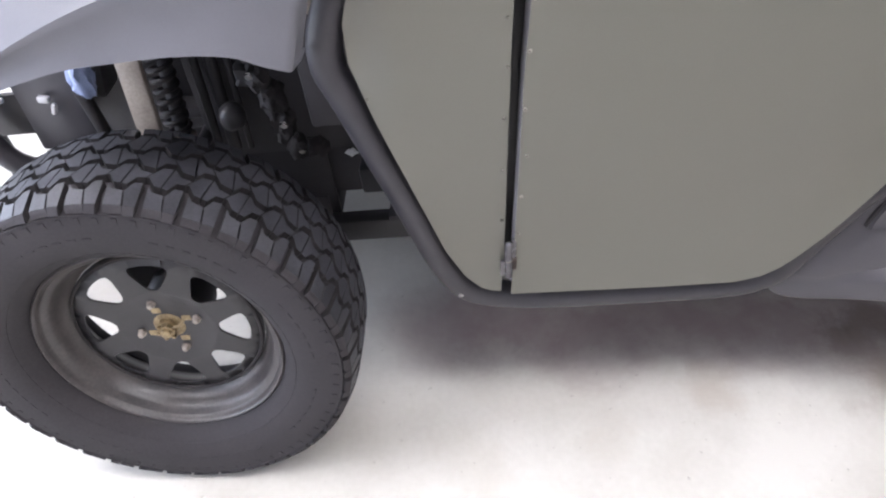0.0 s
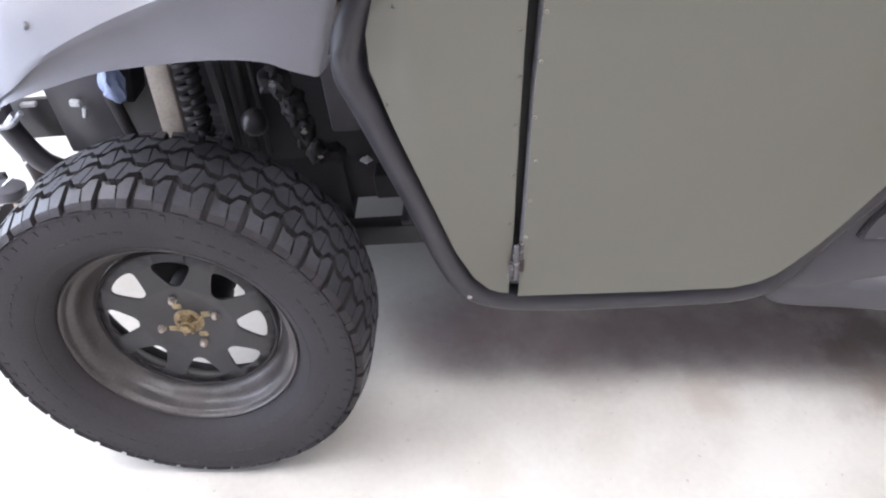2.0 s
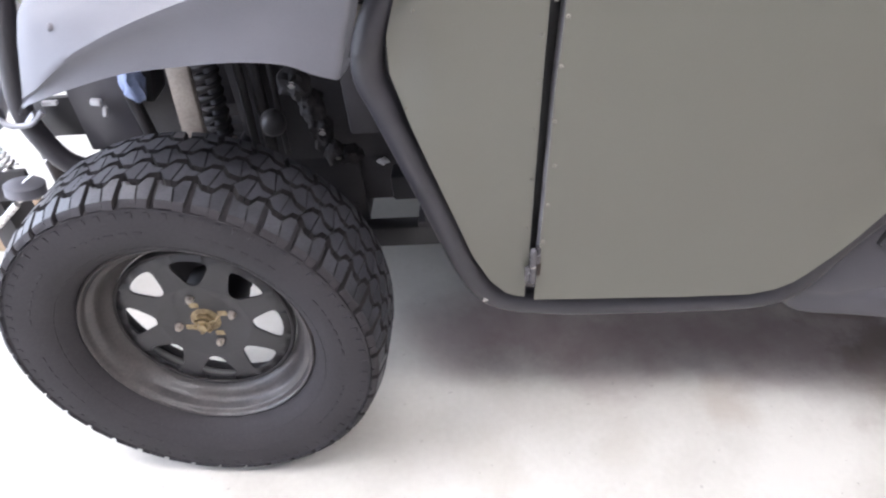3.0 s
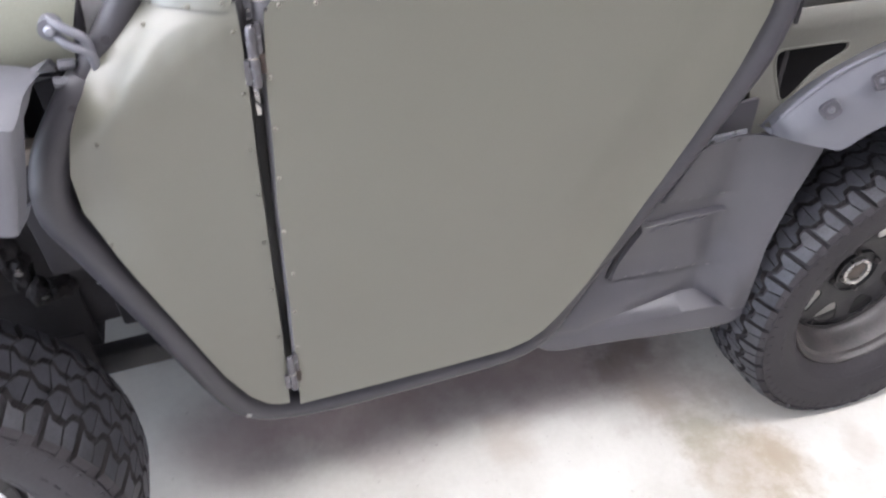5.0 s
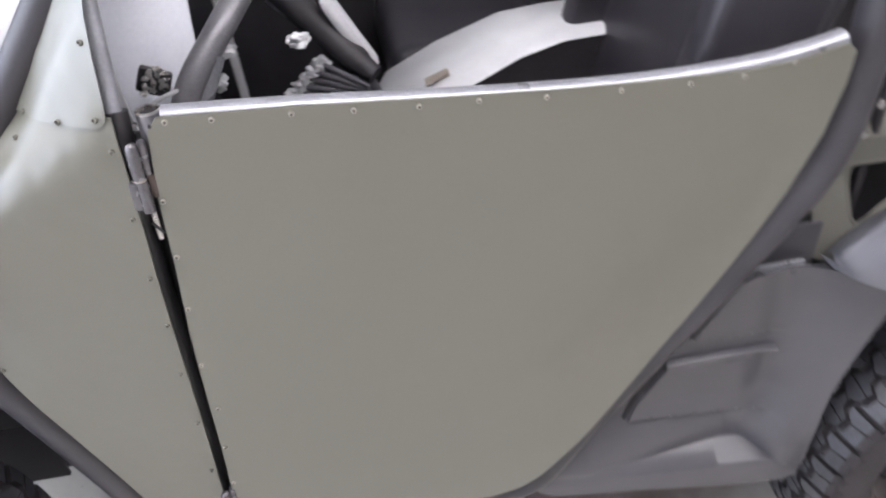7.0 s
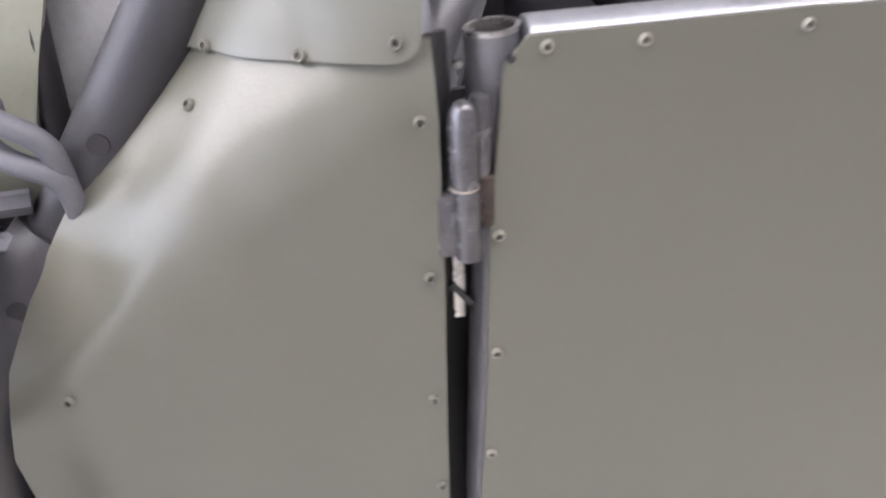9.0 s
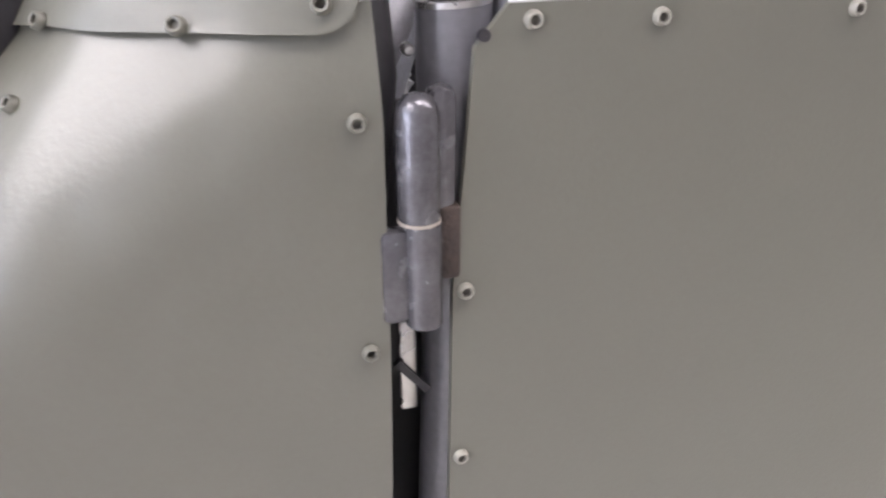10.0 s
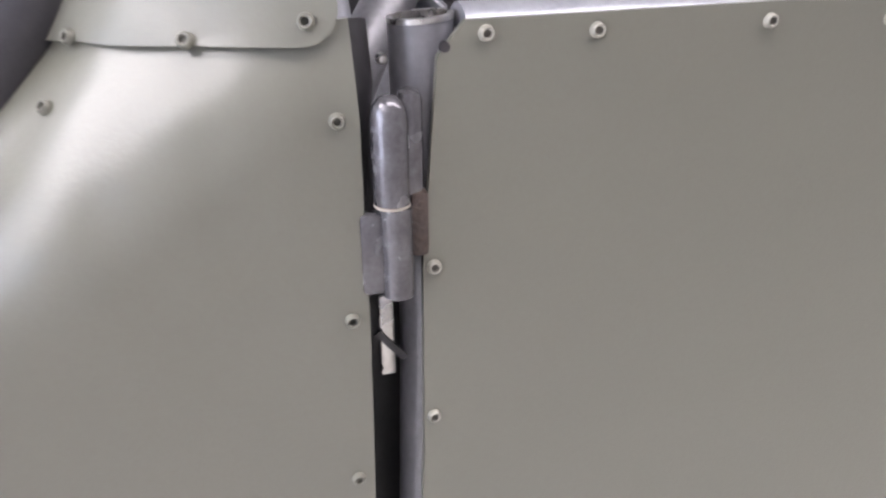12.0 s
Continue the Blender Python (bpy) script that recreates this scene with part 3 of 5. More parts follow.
for centre, r in ((P0 + PIL * 0.012, 0.0187), (Vector((-0.134, 0.043, 0.926)), 0.0256)):
    away = (OUTWARD - PIL * OUTWARD.dot(PIL)).normalized()
    b = bmesh.new()
    lathe(b, [(0.0001, -0.0008), (0.0050, -0.0008), (0.0058, 0.006)], seg=16)
    part("bolt_hole", b, DARK, pillar, "round dark bolt hole", m=Matrix.Translation(centre + away * r) @ away.to_track_quat("-Y", "Z").to_matrix().to_4x4())


def hex_bolt(b, r, h):
    tube(b, [(0, 0, 0), (0, -h, 0)], r, seg=6)
    tube(b, [(0, -0.0001, 0), (0, 0.002, 0)], r * 1.6, seg=18)


for q in ((-0.126, 0.045, 0.972), (-0.137, 0.040, 0.954)):
    b = bmesh.new()
    tube(b, [(0.006, 0, 0), (-0.011, -0.005, 0.003)], 0.0062, seg=6)
    part("bolt", b, FLARE, pillar, "dull grey hexagon bolt", m=at(*q))
b = bmesh.new()
for dz in (-0.009, 0.010):
    tube(b, [(-0.131, 0.048, 1.017 + dz), (-0.116, 0.030, 1.008 + dz * 1.1), (-0.096, 0.030, 0.996 + dz * 0.9), (-0.098, 0.036, 0.966 + dz)], 0.0055, seg=10, bend=0.012)
tube(b, [(-0.132, 0.040, 1.016), (-0.132, 0.060, 1.016)], 0.0125, seg=20)
bracket = part("mirror_bracket", b, FLARE, utv, "bent grey rod bracket bolted to the hood side")
b = bmesh.new()
tube(b, [(0, 0, 0), (0, -0.003, 0), (0, -0.005, 0)], 0.0060, seg=16, taper=lambda u: (1, 1, 0.6)[round(u * 2)])
part("bolt", b, DOOR_TUBE, bracket, "round grey bolt head", m=at(-0.132, 0.040, 1.016))

# ---- wheels ----
TYRE_R = 0.343


def tyre_bm():
    b = bmesh.new()
    half = [(0.2095, -0.056), (0.2120, -0.068), (0.220, -0.086), (0.238, -0.100), (0.262, -0.108), (0.290, -0.1105), (0.312, -0.1095), (0.3150, -0.1093), (0.3160, -0.1110), (0.3172, -0.1108), (0.3180, -0.1085), (0.3188, -0.1050), (0.3200, -0.1000), (0.3222, -0.0940), (0.3250, -0.0880), (0.3276, -0.0820), (0.329, -0.076), (0.329, -0.040)]
    lathe(b, half + [(r, -h) for r, h in reversed(half)], seg=120)
    # the carcass takes the darker rubber, painting shade into the tread grooves
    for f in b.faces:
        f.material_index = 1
    # fine raised ribs and dashes moulded in the sidewalls
    for k in range(72):
        for sgn in (-1, 1):
            for r0, r1, y, w, skip in ((0.3005, 0.3115, 0.1102, 0.0085, 0), (0.2700, 0.2745, 0.1090, 0.0150, 2), (0.2360, 0.2375, 0.0990, 0.0200, 0)):
                if skip and k % 9 > 5:
                    continue
                a0, a1 = (k - 0.5 * w / 0.026) / 72 * 2 * math.pi, (k + 0.5 * w / 0.026) / 72 * 2 * math.pi
                v = [b.verts.new((r * math.cos(a), sgn * (y + dy), r * math.sin(a))) for r, a, dy in ((r0, a0, -0.001), (r1, a0, -0.001), (r1, a1, -0.001), (r0, a1, -0.001), (r0 + 0.0008, a0 + 0.002, 0.0009), (r1 - 0.0008, a0 + 0.002, 0.0009), (r1 - 0.0008, a1 - 0.002, 0.0009), (r0 + 0.0008, a1 - 0.002, 0.0009))]
                for q in ((4, 5, 6, 7), (0, 1, 5, 4), (1, 2, 6, 5), (2, 3, 7, 6), (3, 0, 4, 7)):
                    f = b.faces.new([v[m] for m in (q if sgn < 0 else reversed(q))])
                    f.material_index = 1
    return b


def tread_bm():
    b = bmesh.new()
    n = 38
    dt = 2 * math.pi / n
    rnd = random.Random(5)

    def prism(corners, low, high, shrink=0.955):
        """A tread block; corners are (turn, y, drop) round it."""
        bot, top = [], []
        ct = sum(c[0] for c in corners) / len(corners)
        cy = sum(c[1] for c in corners) / len(corners)
        for t, y, drop in corners:
            lo = low - drop
            bot.append(b.verts.new((lo * math.cos(t), y, lo * math.sin(t))))
            t2, y2, hh = ct + (t - ct) * shrink, cy + (y - cy) * shrink, high - drop
            top.append(b.verts.new((hh * math.cos(t2), y2, hh * math.sin(t2))))
        m = len(corners)
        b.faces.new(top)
        # block flanks take the darkest rubber, groove shade put into colour
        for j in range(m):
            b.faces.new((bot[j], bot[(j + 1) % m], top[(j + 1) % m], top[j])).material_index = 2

    # zigzag grooves run round the tyre; each is a slanted saw with a step
    grooves = [(-0.064, 0.0100, 0.10), (-0.021, 0.0095, 0.58), (0.021, 0.0095, 0.10), (0.064, 0.0100, 0.58)]
    wave = [(0.00, 1.0), (0.30, 0.75), (0.46, -0.95), (0.80, -0.65), (1.00, 1.0)]

    def groove(k, u):
        y, amp, ph = grooves[k]
        v = (u - ph) % 1.0
        return y + amp * float(np.interp(v, [w[0] for w in wave], [w[1] for w in wave]))

    def crown(y):
        """The tread falls away towards its shoulders."""
        return 0.0115 * (max(0.0, abs(y) - 0.052) / 0.0545) ** 1.6

    half_gap = 0.0058
    for row in range(5):
        lo_k, hi_k = row - 1, row
        starts = (0.04, 0.52) if row in (0, 4) else (0.12, 0.66)
        for i in range(n):
            for c, u0 in enumerate(starts):
                u1 = starts[c + 1] if c + 1 < len(starts) else starts[0] + 1
                cutw = 0.009
                slant = (0.10, -0.12, 0.14, -0.12, 0.10)[row] + 0.02 * (rnd.random() - 0.5)
                lo_pts, hi_pts = [], []
                for side, k, pts in ((0, lo_k, lo_pts), (1, hi_k, hi_pts)):
                    sh = slant * (0.5 if side else -0.5)
                    a, e = u0 + cutw + sh, u1 - cutw + sh
                    if row in (0, 4) and 0 <= k <= 3:
                        a, e = (a + 0.075, e) if c == 0 else (a, e - 0.055)
                    if k < 0 or k > 3:
                        pts += [(a + (0.15 if c == 0 else 0.02), None), (e, None)]
                        continue
                    knots = sorted({a, e} | {grooves[k][2] + w[0] + q for w in wave[:-1] for q in (-1, 0, 1, 2) if a < grooves[k][2] + w[0] + q < e})
                    pts += [(u, groove(k, u) + (half_gap if side == 0 else -half_gap)) for u in knots]
                ring = []
                for u, y in lo_pts:
                    y = -0.1065 if y is None else y
                    ring.append(((i + u) * dt, y, crown(y)))
                for u, y in reversed(hi_pts):
                    y = 0.1065 if y is None else y
                    ring.append(((i + u) * dt, y, crown(y)))
                prism(ring, 0.3275, TYRE_R - 0.0006 * rnd.random())
    # the shoulder row folds down over the edge of the carcass
    for i in range(n):
        for c, (u0, u1) in enumerate(((0.22, 0.515), (0.53, 1.02))):
            for sgn in (-1, 1):
                sh = -0.05 if sgn < 0 else 0.05
                t0, t1 = (i + u0 + sh) * dt, (i + u1 + sh) * dt
                r = [(TYRE_R - 0.0112, 0.1045), (0.3285, 0.1078), (0.3255, 0.1094), (0.3205, 0.1135 if c == 0 else 0.1108), (0.3185, 0.1060)]
                rows = [[b.verts.new((q * math.cos(t), sgn * h, q * math.sin(t))) for q, h in r] for t in (t0, (t0 + t1) / 2, t1)]
                cap = [[b.verts.new((q * 0.988 * math.cos(t), sgn * (h - 0.005), q * 0.988 * math.sin(t))) for q, h in r] for t in (t0, t1)]
                # outward faces coloured darker than the tread tops, as their shaded side
                for m in range(2):
                    for k in range(4):
                        f = b.faces.new((rows[m][k], rows[m + 1][k], rows[m + 1][k + 1], rows[m][k + 1]))
                        f.material_index = 1
                for s2 in (0, 1):
                    for k in range(4):
                        b.faces.new((rows[2 * s2][k], rows[2 * s2][k + 1], cap[s2][k + 1], cap[s2][k])).material_index = 1
    bmesh.ops.recalc_face_normals(b, faces=b.faces[:])
    return b


def window_loop(ang):
    """A rounded triangular opening of the wheel disc with its point towards the hub."""
    side = [(0.0905, -0.005), (0.096, -0.0130), (0.113, -0.0240), (0.128, -0.0325), (0.1380, -0.0320), (0.1435, -0.020), (0.1460, 0.0)]
    pts = side + [(u, -v) for u, v in reversed(side[:-1])]
    c = spline(pts + pts[:1], 27)[:-1]
    ca, sa = math.cos(ang), math.sin(ang)
    return [(u * ca - v * sa, u * sa + v * ca) for u, v in c]


def disc_y(x, z):
    r = math.hypot(x, z)
    return -0.025 + 0.007 * smooth(0.085, 0.060, r) + 0.010 * smooth(0.1590, 0.1665, r)


def narrowed(bm, share):
    """The tyre reaches less far inwards than outwards of its disc."""
    for v in bm.verts:
        if v.co.y > 0:
            v.co.y *= share
    return bm


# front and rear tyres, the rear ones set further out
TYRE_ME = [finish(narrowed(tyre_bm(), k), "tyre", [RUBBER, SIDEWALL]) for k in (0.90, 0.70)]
TREAD_ME = [finish(narrowed(tread_bm(), k), "tread", [RUBBER, SIDEWALL, GRIME_AND_SHADE]) for k in (0.90, 0.70)]
REAR_DEEP = 0.026  # the rear discs sit this much further in


def rim_bm(deep):
    b = bmesh.new()
    bead = [(0.2024, -0.054), (0.2093, -0.062), (0.2127, -0.067), (0.2120, -0.0715), (0.2088, -0.0738), (0.2059, -0.0718), (0.2039, -0.066), (0.2023, -0.0600), (0.2000, -0.0578), (0.1936, -0.0550)]
    well = [(0.1888, -0.049), (0.1848, -0.039), (0.1809, -0.028), (0.1741, -0.0205), (0.1707, -0.0185), (0.1680, -0.012), (0.1672, -0.006), (0.1740, 0.006)]
    back = [(0.1920, 0.026), (0.2040, 0.040), (0.2060, 0.046), (0.2100, 0.046), (0.2080, 0.039), (0.1955, 0.024), (0.1780, 0.004), (0.1715, -0.006)]
    lathe(b, bead + [(r, y + deep * (k + 1) / 4 if k < 3 else y + deep) for k, (r, y) in enumerate(well)] + [(r, y + deep) for r, y in back], seg=84)
    return finish(b, "rim", RIM_WORN)


RIM_ME, REAR_RIM_ME = rim_bm(0.0), rim_bm(REAR_DEEP)
b = sheet([(0.1670 * math.cos(2 * math.pi * k / 64), 0.1670 * math.sin(2 * math.pi * k / 64)) for k in range(64)], disc_y, 0.004, step=0.03, holes=[window_loop(math.pi / 4 * k) for k in range(8)])
DISC_ME = finish(b, "wheel_disc", STEEL_BLACK)
b = bmesh.new()
tube(b, [(0, 0.004, 0), (0, -0.006, 0)], 0.0085, seg=6)
tube(b, [(0, -0.006, 0), (0, -0.012, 0), (0, -0.014, 0)], 0.0055, seg=14, taper=lambda u: (1, 1, 0.7)[round(u * 2)])
NUT_ME = finish(b, "lug_nut", BEIGE)
DARK_NUT_ME = NUT_ME.copy()
DARK_NUT_ME.materials[0] = RIM_WORN
# dark ring laid on the disc's edge for the shade of the gap
b = bmesh.new()
lathe(b, [(0.1600, -0.0245), (0.1615, -0.0262), (0.1650, -0.0262), (0.1675, -0.0225)], seg=72)
GAP_SHADE_ME = finish(b, "disc_gap_shade", GRIME_AND_SHADE)


def front_hub():
    """A castle nut on a rusty flange."""
    b = bmesh.new()
    lathe(b, [(0.0001, -0.012), (0.020, -0.012), (0.0235, -0.010), (0.034, -0.002), (0.036, 0.010)], seg=28)
    tube(b, [(0, -0.010, 0), (0, -0.020, 0)], 0.0165, seg=6)
    tube(b, [(0, -0.018, 0), (0, -0.028, 0)], 0.0120, seg=18)
    tube(b, [(0, -0.020, 0), (0, -0.034, 0), (0, -0.035, 0)], 0.0075, seg=14, taper=lambda u: (1, 1, 0.8)[round(u * 2)])
    for k in range(6):
        a = math.pi / 3 * k + 0.2
        box(b, 0.0125 * math.cos(a), -0.027, 0.0125 * math.sin(a), 0.005, 0.008, 0.005, 0.001)
    tube(b, [(-0.020, -0.026, -0.004), (0.022, -0.026, 0.010), (0.030, -0.018, 0.016)], 0.002, seg=8)
    for a in (0.4, 1.9, 3.6, 5.2):
        box(b, 0.032 * math.cos(a), -0.006, 0.032 * math.sin(a), 0.016, 0.010, 0.012, 0.003)
    return b


def rear_hub():
    b = bmesh.new()
    lathe(b, [(0.0240, -0.004), (0.0250, -0.0125), (0.0275, -0.0140), (0.0335, -0.0140), (0.0360, -0.0115), (0.0375, 0.012)], seg=36)
    return b


CAMBER = 2.5


def wheel(x, y, z, flip, front, spin):
    base = at(x, y, z) @ pose(0, 0, 0, CAMBER if flip else -CAMBER) @ pose(0, 0, 0, 0, 0, 180 if flip else 0)
    inner = base if front else base @ at(0, REAR_DEEP, 0)
    w = part("wheel", DISC_ME, None, utv, "black steel wheel disc with eight triangular openings", m=inner @ pose(0, 0, 0, 0, spin, 0))
    part("tyre", TYRE_ME[0 if front else 1], None, w, "black all-terrain tyre with zigzag tread blocks and a dusty sidewall", m=base)
    tagged(part("tread", TREAD_ME[0 if front else 1], None, w, "zigzag rubber tread blocks", m=base @ pose(0, 0, 0, 0, spin * 0.7, 0)), kind="stuff")
    part("rim", RIM_ME if front else REAR_RIM_ME, None, w, "worn dusty black rim", m=base)
    part("disc_gap_shade", GAP_SHADE_ME, None, w, "dark ring painting the shaded gap round the disc", m=inner)
    for k in range(4):
        a = math.pi / 2 * k + 0.24
        part("lug_nut", NUT_ME if front else DARK_NUT_ME, None, w, m=inner @ at(0.056 * math.cos(a), -0.016, 0.056 * math.sin(a)))
    if front:
        part("hub", front_hub(), BRASS, w, "rusty tan hub with a castle nut", m=base @ at(0, -0.008, 0) @ Matrix.Diagonal((1.2, 1.0, 1.2, 1)))
    else:
        part("hub", rear_hub(), ZINC, w, "bright metal hub ring", m=inner @ at(0, -0.016, 0))
        c = bmesh.new()
        lathe(c, [(0.0001, -0.0085), (0.020, -0.0085), (0.0240, -0.0070), (0.0245, 0.01)], seg=24)
        part("hub_cap", c, HUB_BROWN, w, "flat brown hub centre", m=inner @ at(0, -0.016, 0))
    c = bmesh.new()
    lathe(c, [(0.054, 0.0), (0.060, 0.03), (0.060, 0.075), (0.03, 0.080), (0.029, 0.16)], seg=28)
    part("brake_drum", c, STEEL_BLACK, w, m=base)
    c = bmesh.new()
    box(c, -0.020, 0.095, 0.050, 0.16, 0.045, 0.150, 0.02)
    part("steering_knuckle" if front else "bearing_carrier", c, DARK, w, m=base)
    return w


FX, RX = -0.571, 1.281
FY, RY = -0.015, 0.058
FZ, RZ = 0.341, 0.200
wheel(FX, FY, FZ, False, True, 4)
wheel(RX, RY, RZ, False, False, 21)
wheel(FX, WIDTH - FY, FZ, True, True, 30)
wheel(RX, WIDTH - RY, RZ, True, False, 50)

# ---- front flare ----


def front_flare():
    """Moulded arch: top edge at the body, bolt shelf, crisp ridge and drooping lip."""
    n = 40
    lip = spline([(-0.690, -0.070, 0.806), (-0.668, -0.080, 0.824), (-0.600, -0.085, 0.846), (-0.511, -0.086, 0.866), (-0.432, -0.086, 0.871), (-0.355, -0.085, 0.872), (-0.292, -0.080, 0.862), (-0.257, -0.074, 0.843), (-0.228, -0.068, 0.829)], n)
    ridge = spline([(-0.668, -0.076, 0.838), (-0.630, -0.086, 0.857), (-0.580, -0.089, 0.891), (-0.530, -0.089, 0.914), (-0.450, -0.089, 0.942), (-0.355, -0.088, 0.967), (-0.275, -0.086, 0.985), (-0.222, -0.082, 0.980), (-0.182, -0.076, 0.962)], n)
    shelf = spline([(-0.650, -0.030, 0.935), (-0.625, -0.040, 0.943), (-0.580, -0.042, 0.955), (-0.520, -0.040, 0.972), (-0.445, -0.038, 0.988), (-0.352, -0.036, 1.002), (-0.268, -0.034, 1.010), (-0.205, -0.030, 1.003), (-0.162, -0.026, 0.986)], n)
    top = spline([(-0.645, 0.08, 0.960), (-0.618, 0.078, 0.965), (-0.570, 0.078, 0.972), (-0.510, 0.078, 0.980), (-0.440, 0.078, 0.985), (-0.348, 0.078, 0.985), (-0.262, 0.078, 0.980), (-0.195, 0.078, 0.968), (-0.150, 0.078, 0.950)], n)
    rows = []
    for k in range(n):
        a, c, d, e = (np.array(q[k]) for q in (lip, ridge, shelf, top))
        hollow = np.array((0, 0.006, 0))
        prof = [a + np.array((0, 0.030, 0.004)), a + np.array((0, 0.004, -0.001)), a, a * 0.75 + c * 0.25 + hollow * 0.7, a * 0.5 + c * 0.5 + hollow, a * 0.2 + c * 0.8 + hollow * 0.5,
                c * 0.86 + a * 0.14 + hollow * 0.25, c + hollow * 0.3, c * 0.86 + d * 0.14 + hollow * 0.2, c * 0.7 + d * 0.3, c * 0.35 + d * 0.65 + np.array((0, 0, 0.004)), d, d * 0.6 + e * 0.4 + np.array((0, 0, 0.008)), e]
        rows.append([Vector(p) for p in prof])
    last = rows[-1]
    rows.append([p + Vector((0.004, 0.004, -0.001)) for p in last])
    rows.append([p + Vector((0.005, 0.050, -0.012)) for p in last])
    return loft(rows, 0.0035)


flare = part("front_fender_flare", front_flare(), FLARE, utv, "faded grey-black plastic front wheel flare")


def flare_bolt(parent, p, tilt, pocket=True):
    """A bolt, with a darker raised plate that paints its pocket's shade."""
    m = at(*p) @ tilt
    b = bmesh.new()
    if pocket:
        corner = [(math.copysign(abs(math.cos(a)) ** 0.5, math.cos(a)), math.copysign(abs(math.sin(a)) ** 0.5, math.sin(a))) for a in (2 * math.pi * (k + 0.5) / 24 for k in range(24))]
        rows = [[Vector((u * w, y, v * h)) for u, v in corner] for w, h, y in ((0.0150, 0.0150, 0.0040), (0.0140, 0.0140, -0.0008), (0.0120, 0.0120, -0.0010), (0.0110, 0.0110, 0.0006), (0.0002, 0.0002, 0.0008))]
        part("pocket_shade", loft(rows, closed=True), PLASTIC, parent, "darker plate painting the shaded pocket round the bolt", m=m)
    b = bmesh.new()
    lathe(b, [(0.0001, -0.0050), (0.0034, -0.0045), (0.0054, -0.002), (0.0062, 0.0015)], seg=16)
    part("bolt", b, MIDGREY, parent, m=m)


flare_bolt(flare, (-0.592, -0.060, 0.927), pose(0, 0, 0, -34, -18, -8), False)
flare_bolt(flare, (-0.250, -0.054, 1.003), pose(0, 0, 0, -62, -4, 0), False)
flare_bolt(flare, (-0.440, -0.062, 0.970), pose(0, 0, 0, -46, -12, 0), False)

# ---- hood, cowl and front body ----
HX = [(-0.72, 0.95, 0.0), (-0.55, 1.02, 0.05), (-0.38, 1.065, 0.08), (-0.25, 1.09, 0.09), (-0.125, 1.10, 0.10)]
rows = []
for x, zt, _ in HX:
    prof = [(0.115, 0.93), (0.080, 0.955), (0.074, 1.0), (0.082, zt - 0.035), (0.105, zt - 0.010), (0.16, zt + 0.004), (0.40, zt + 0.03)]
    half = spline(prof, 16)
    rows.append([Vector((x + 0.05 * smooth(0.95, 1.12, z) * (1 if x > -0.2 else 0), y, z)) for y, z in half] + [Vector((x, WIDTH - y, z)) for y, z in reversed(half)])
part("hood", loft(rows, 0.004), OLIVE_BODY, utv, "rounded olive green plastic hood")
b = bmesh.new()
tube(b, spline([(-0.120, 0.090, 0.94), (-0.108, 0.082, 1.0), (-0.100, 0.090, 1.06), (-0.090, 0.13, 1.105), (-0.085, 0.4, 1.125)], 24), 0.007, seg=10)
part("hood_seal", b, DARK, utv, "black rubber seal along the hood")
rows = []
for x, zt in ((-0.112, 1.06), (-0.06, 1.12), (0.00, 1.17), (0.05, 1.19)):
    prof = spline([(0.13, 0.94), (0.112, 1.0), (0.115, zt - 0.05), (0.16, zt - 0.005), (0.42, zt + 0.01)], 12)
    rows.append([Vector((x, y, z)) for y, z in prof] + [Vector((x, WIDTH - y, z)) for y, z in reversed(prof)])
part("cowl", loft(rows, 0.004), PALE, utv, "pale grey plastic windscreen cowl")
# inner wing and firewall close the front; dark sheets fill the open arch
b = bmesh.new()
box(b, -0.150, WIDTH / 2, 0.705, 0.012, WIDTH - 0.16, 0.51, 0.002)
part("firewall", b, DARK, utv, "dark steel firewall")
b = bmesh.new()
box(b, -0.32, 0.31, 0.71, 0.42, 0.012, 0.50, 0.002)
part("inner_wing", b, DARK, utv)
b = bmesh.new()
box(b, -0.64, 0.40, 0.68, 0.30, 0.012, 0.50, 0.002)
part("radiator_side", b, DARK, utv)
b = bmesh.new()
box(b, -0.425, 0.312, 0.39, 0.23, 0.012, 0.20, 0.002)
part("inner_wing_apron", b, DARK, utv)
# panel added at the nose to block low light from ahead
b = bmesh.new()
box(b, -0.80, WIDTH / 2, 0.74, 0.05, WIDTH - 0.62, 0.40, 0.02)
part("nose_light_block", b, PLASTIC, utv, "added black panel blocking low light at the nose")
# dark block added to keep light from under the front
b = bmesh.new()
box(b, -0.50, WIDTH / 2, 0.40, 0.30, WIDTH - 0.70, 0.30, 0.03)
part("front_shade_block", b, DARK, utv, "added dark block keeping light from under the front")
# unseen plate added to cast shade on the floor below
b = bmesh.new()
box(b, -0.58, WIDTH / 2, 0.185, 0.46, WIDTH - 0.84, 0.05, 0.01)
part("nose_shade_plate", b, DARK, utv, "added dark plate shading the floor under the nose")
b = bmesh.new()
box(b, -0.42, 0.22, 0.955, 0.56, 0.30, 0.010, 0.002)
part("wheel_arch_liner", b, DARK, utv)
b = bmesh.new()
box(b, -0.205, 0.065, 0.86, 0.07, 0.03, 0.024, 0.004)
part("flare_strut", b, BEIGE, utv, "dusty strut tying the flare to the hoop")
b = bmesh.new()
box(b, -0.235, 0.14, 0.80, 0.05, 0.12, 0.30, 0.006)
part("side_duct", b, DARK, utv)

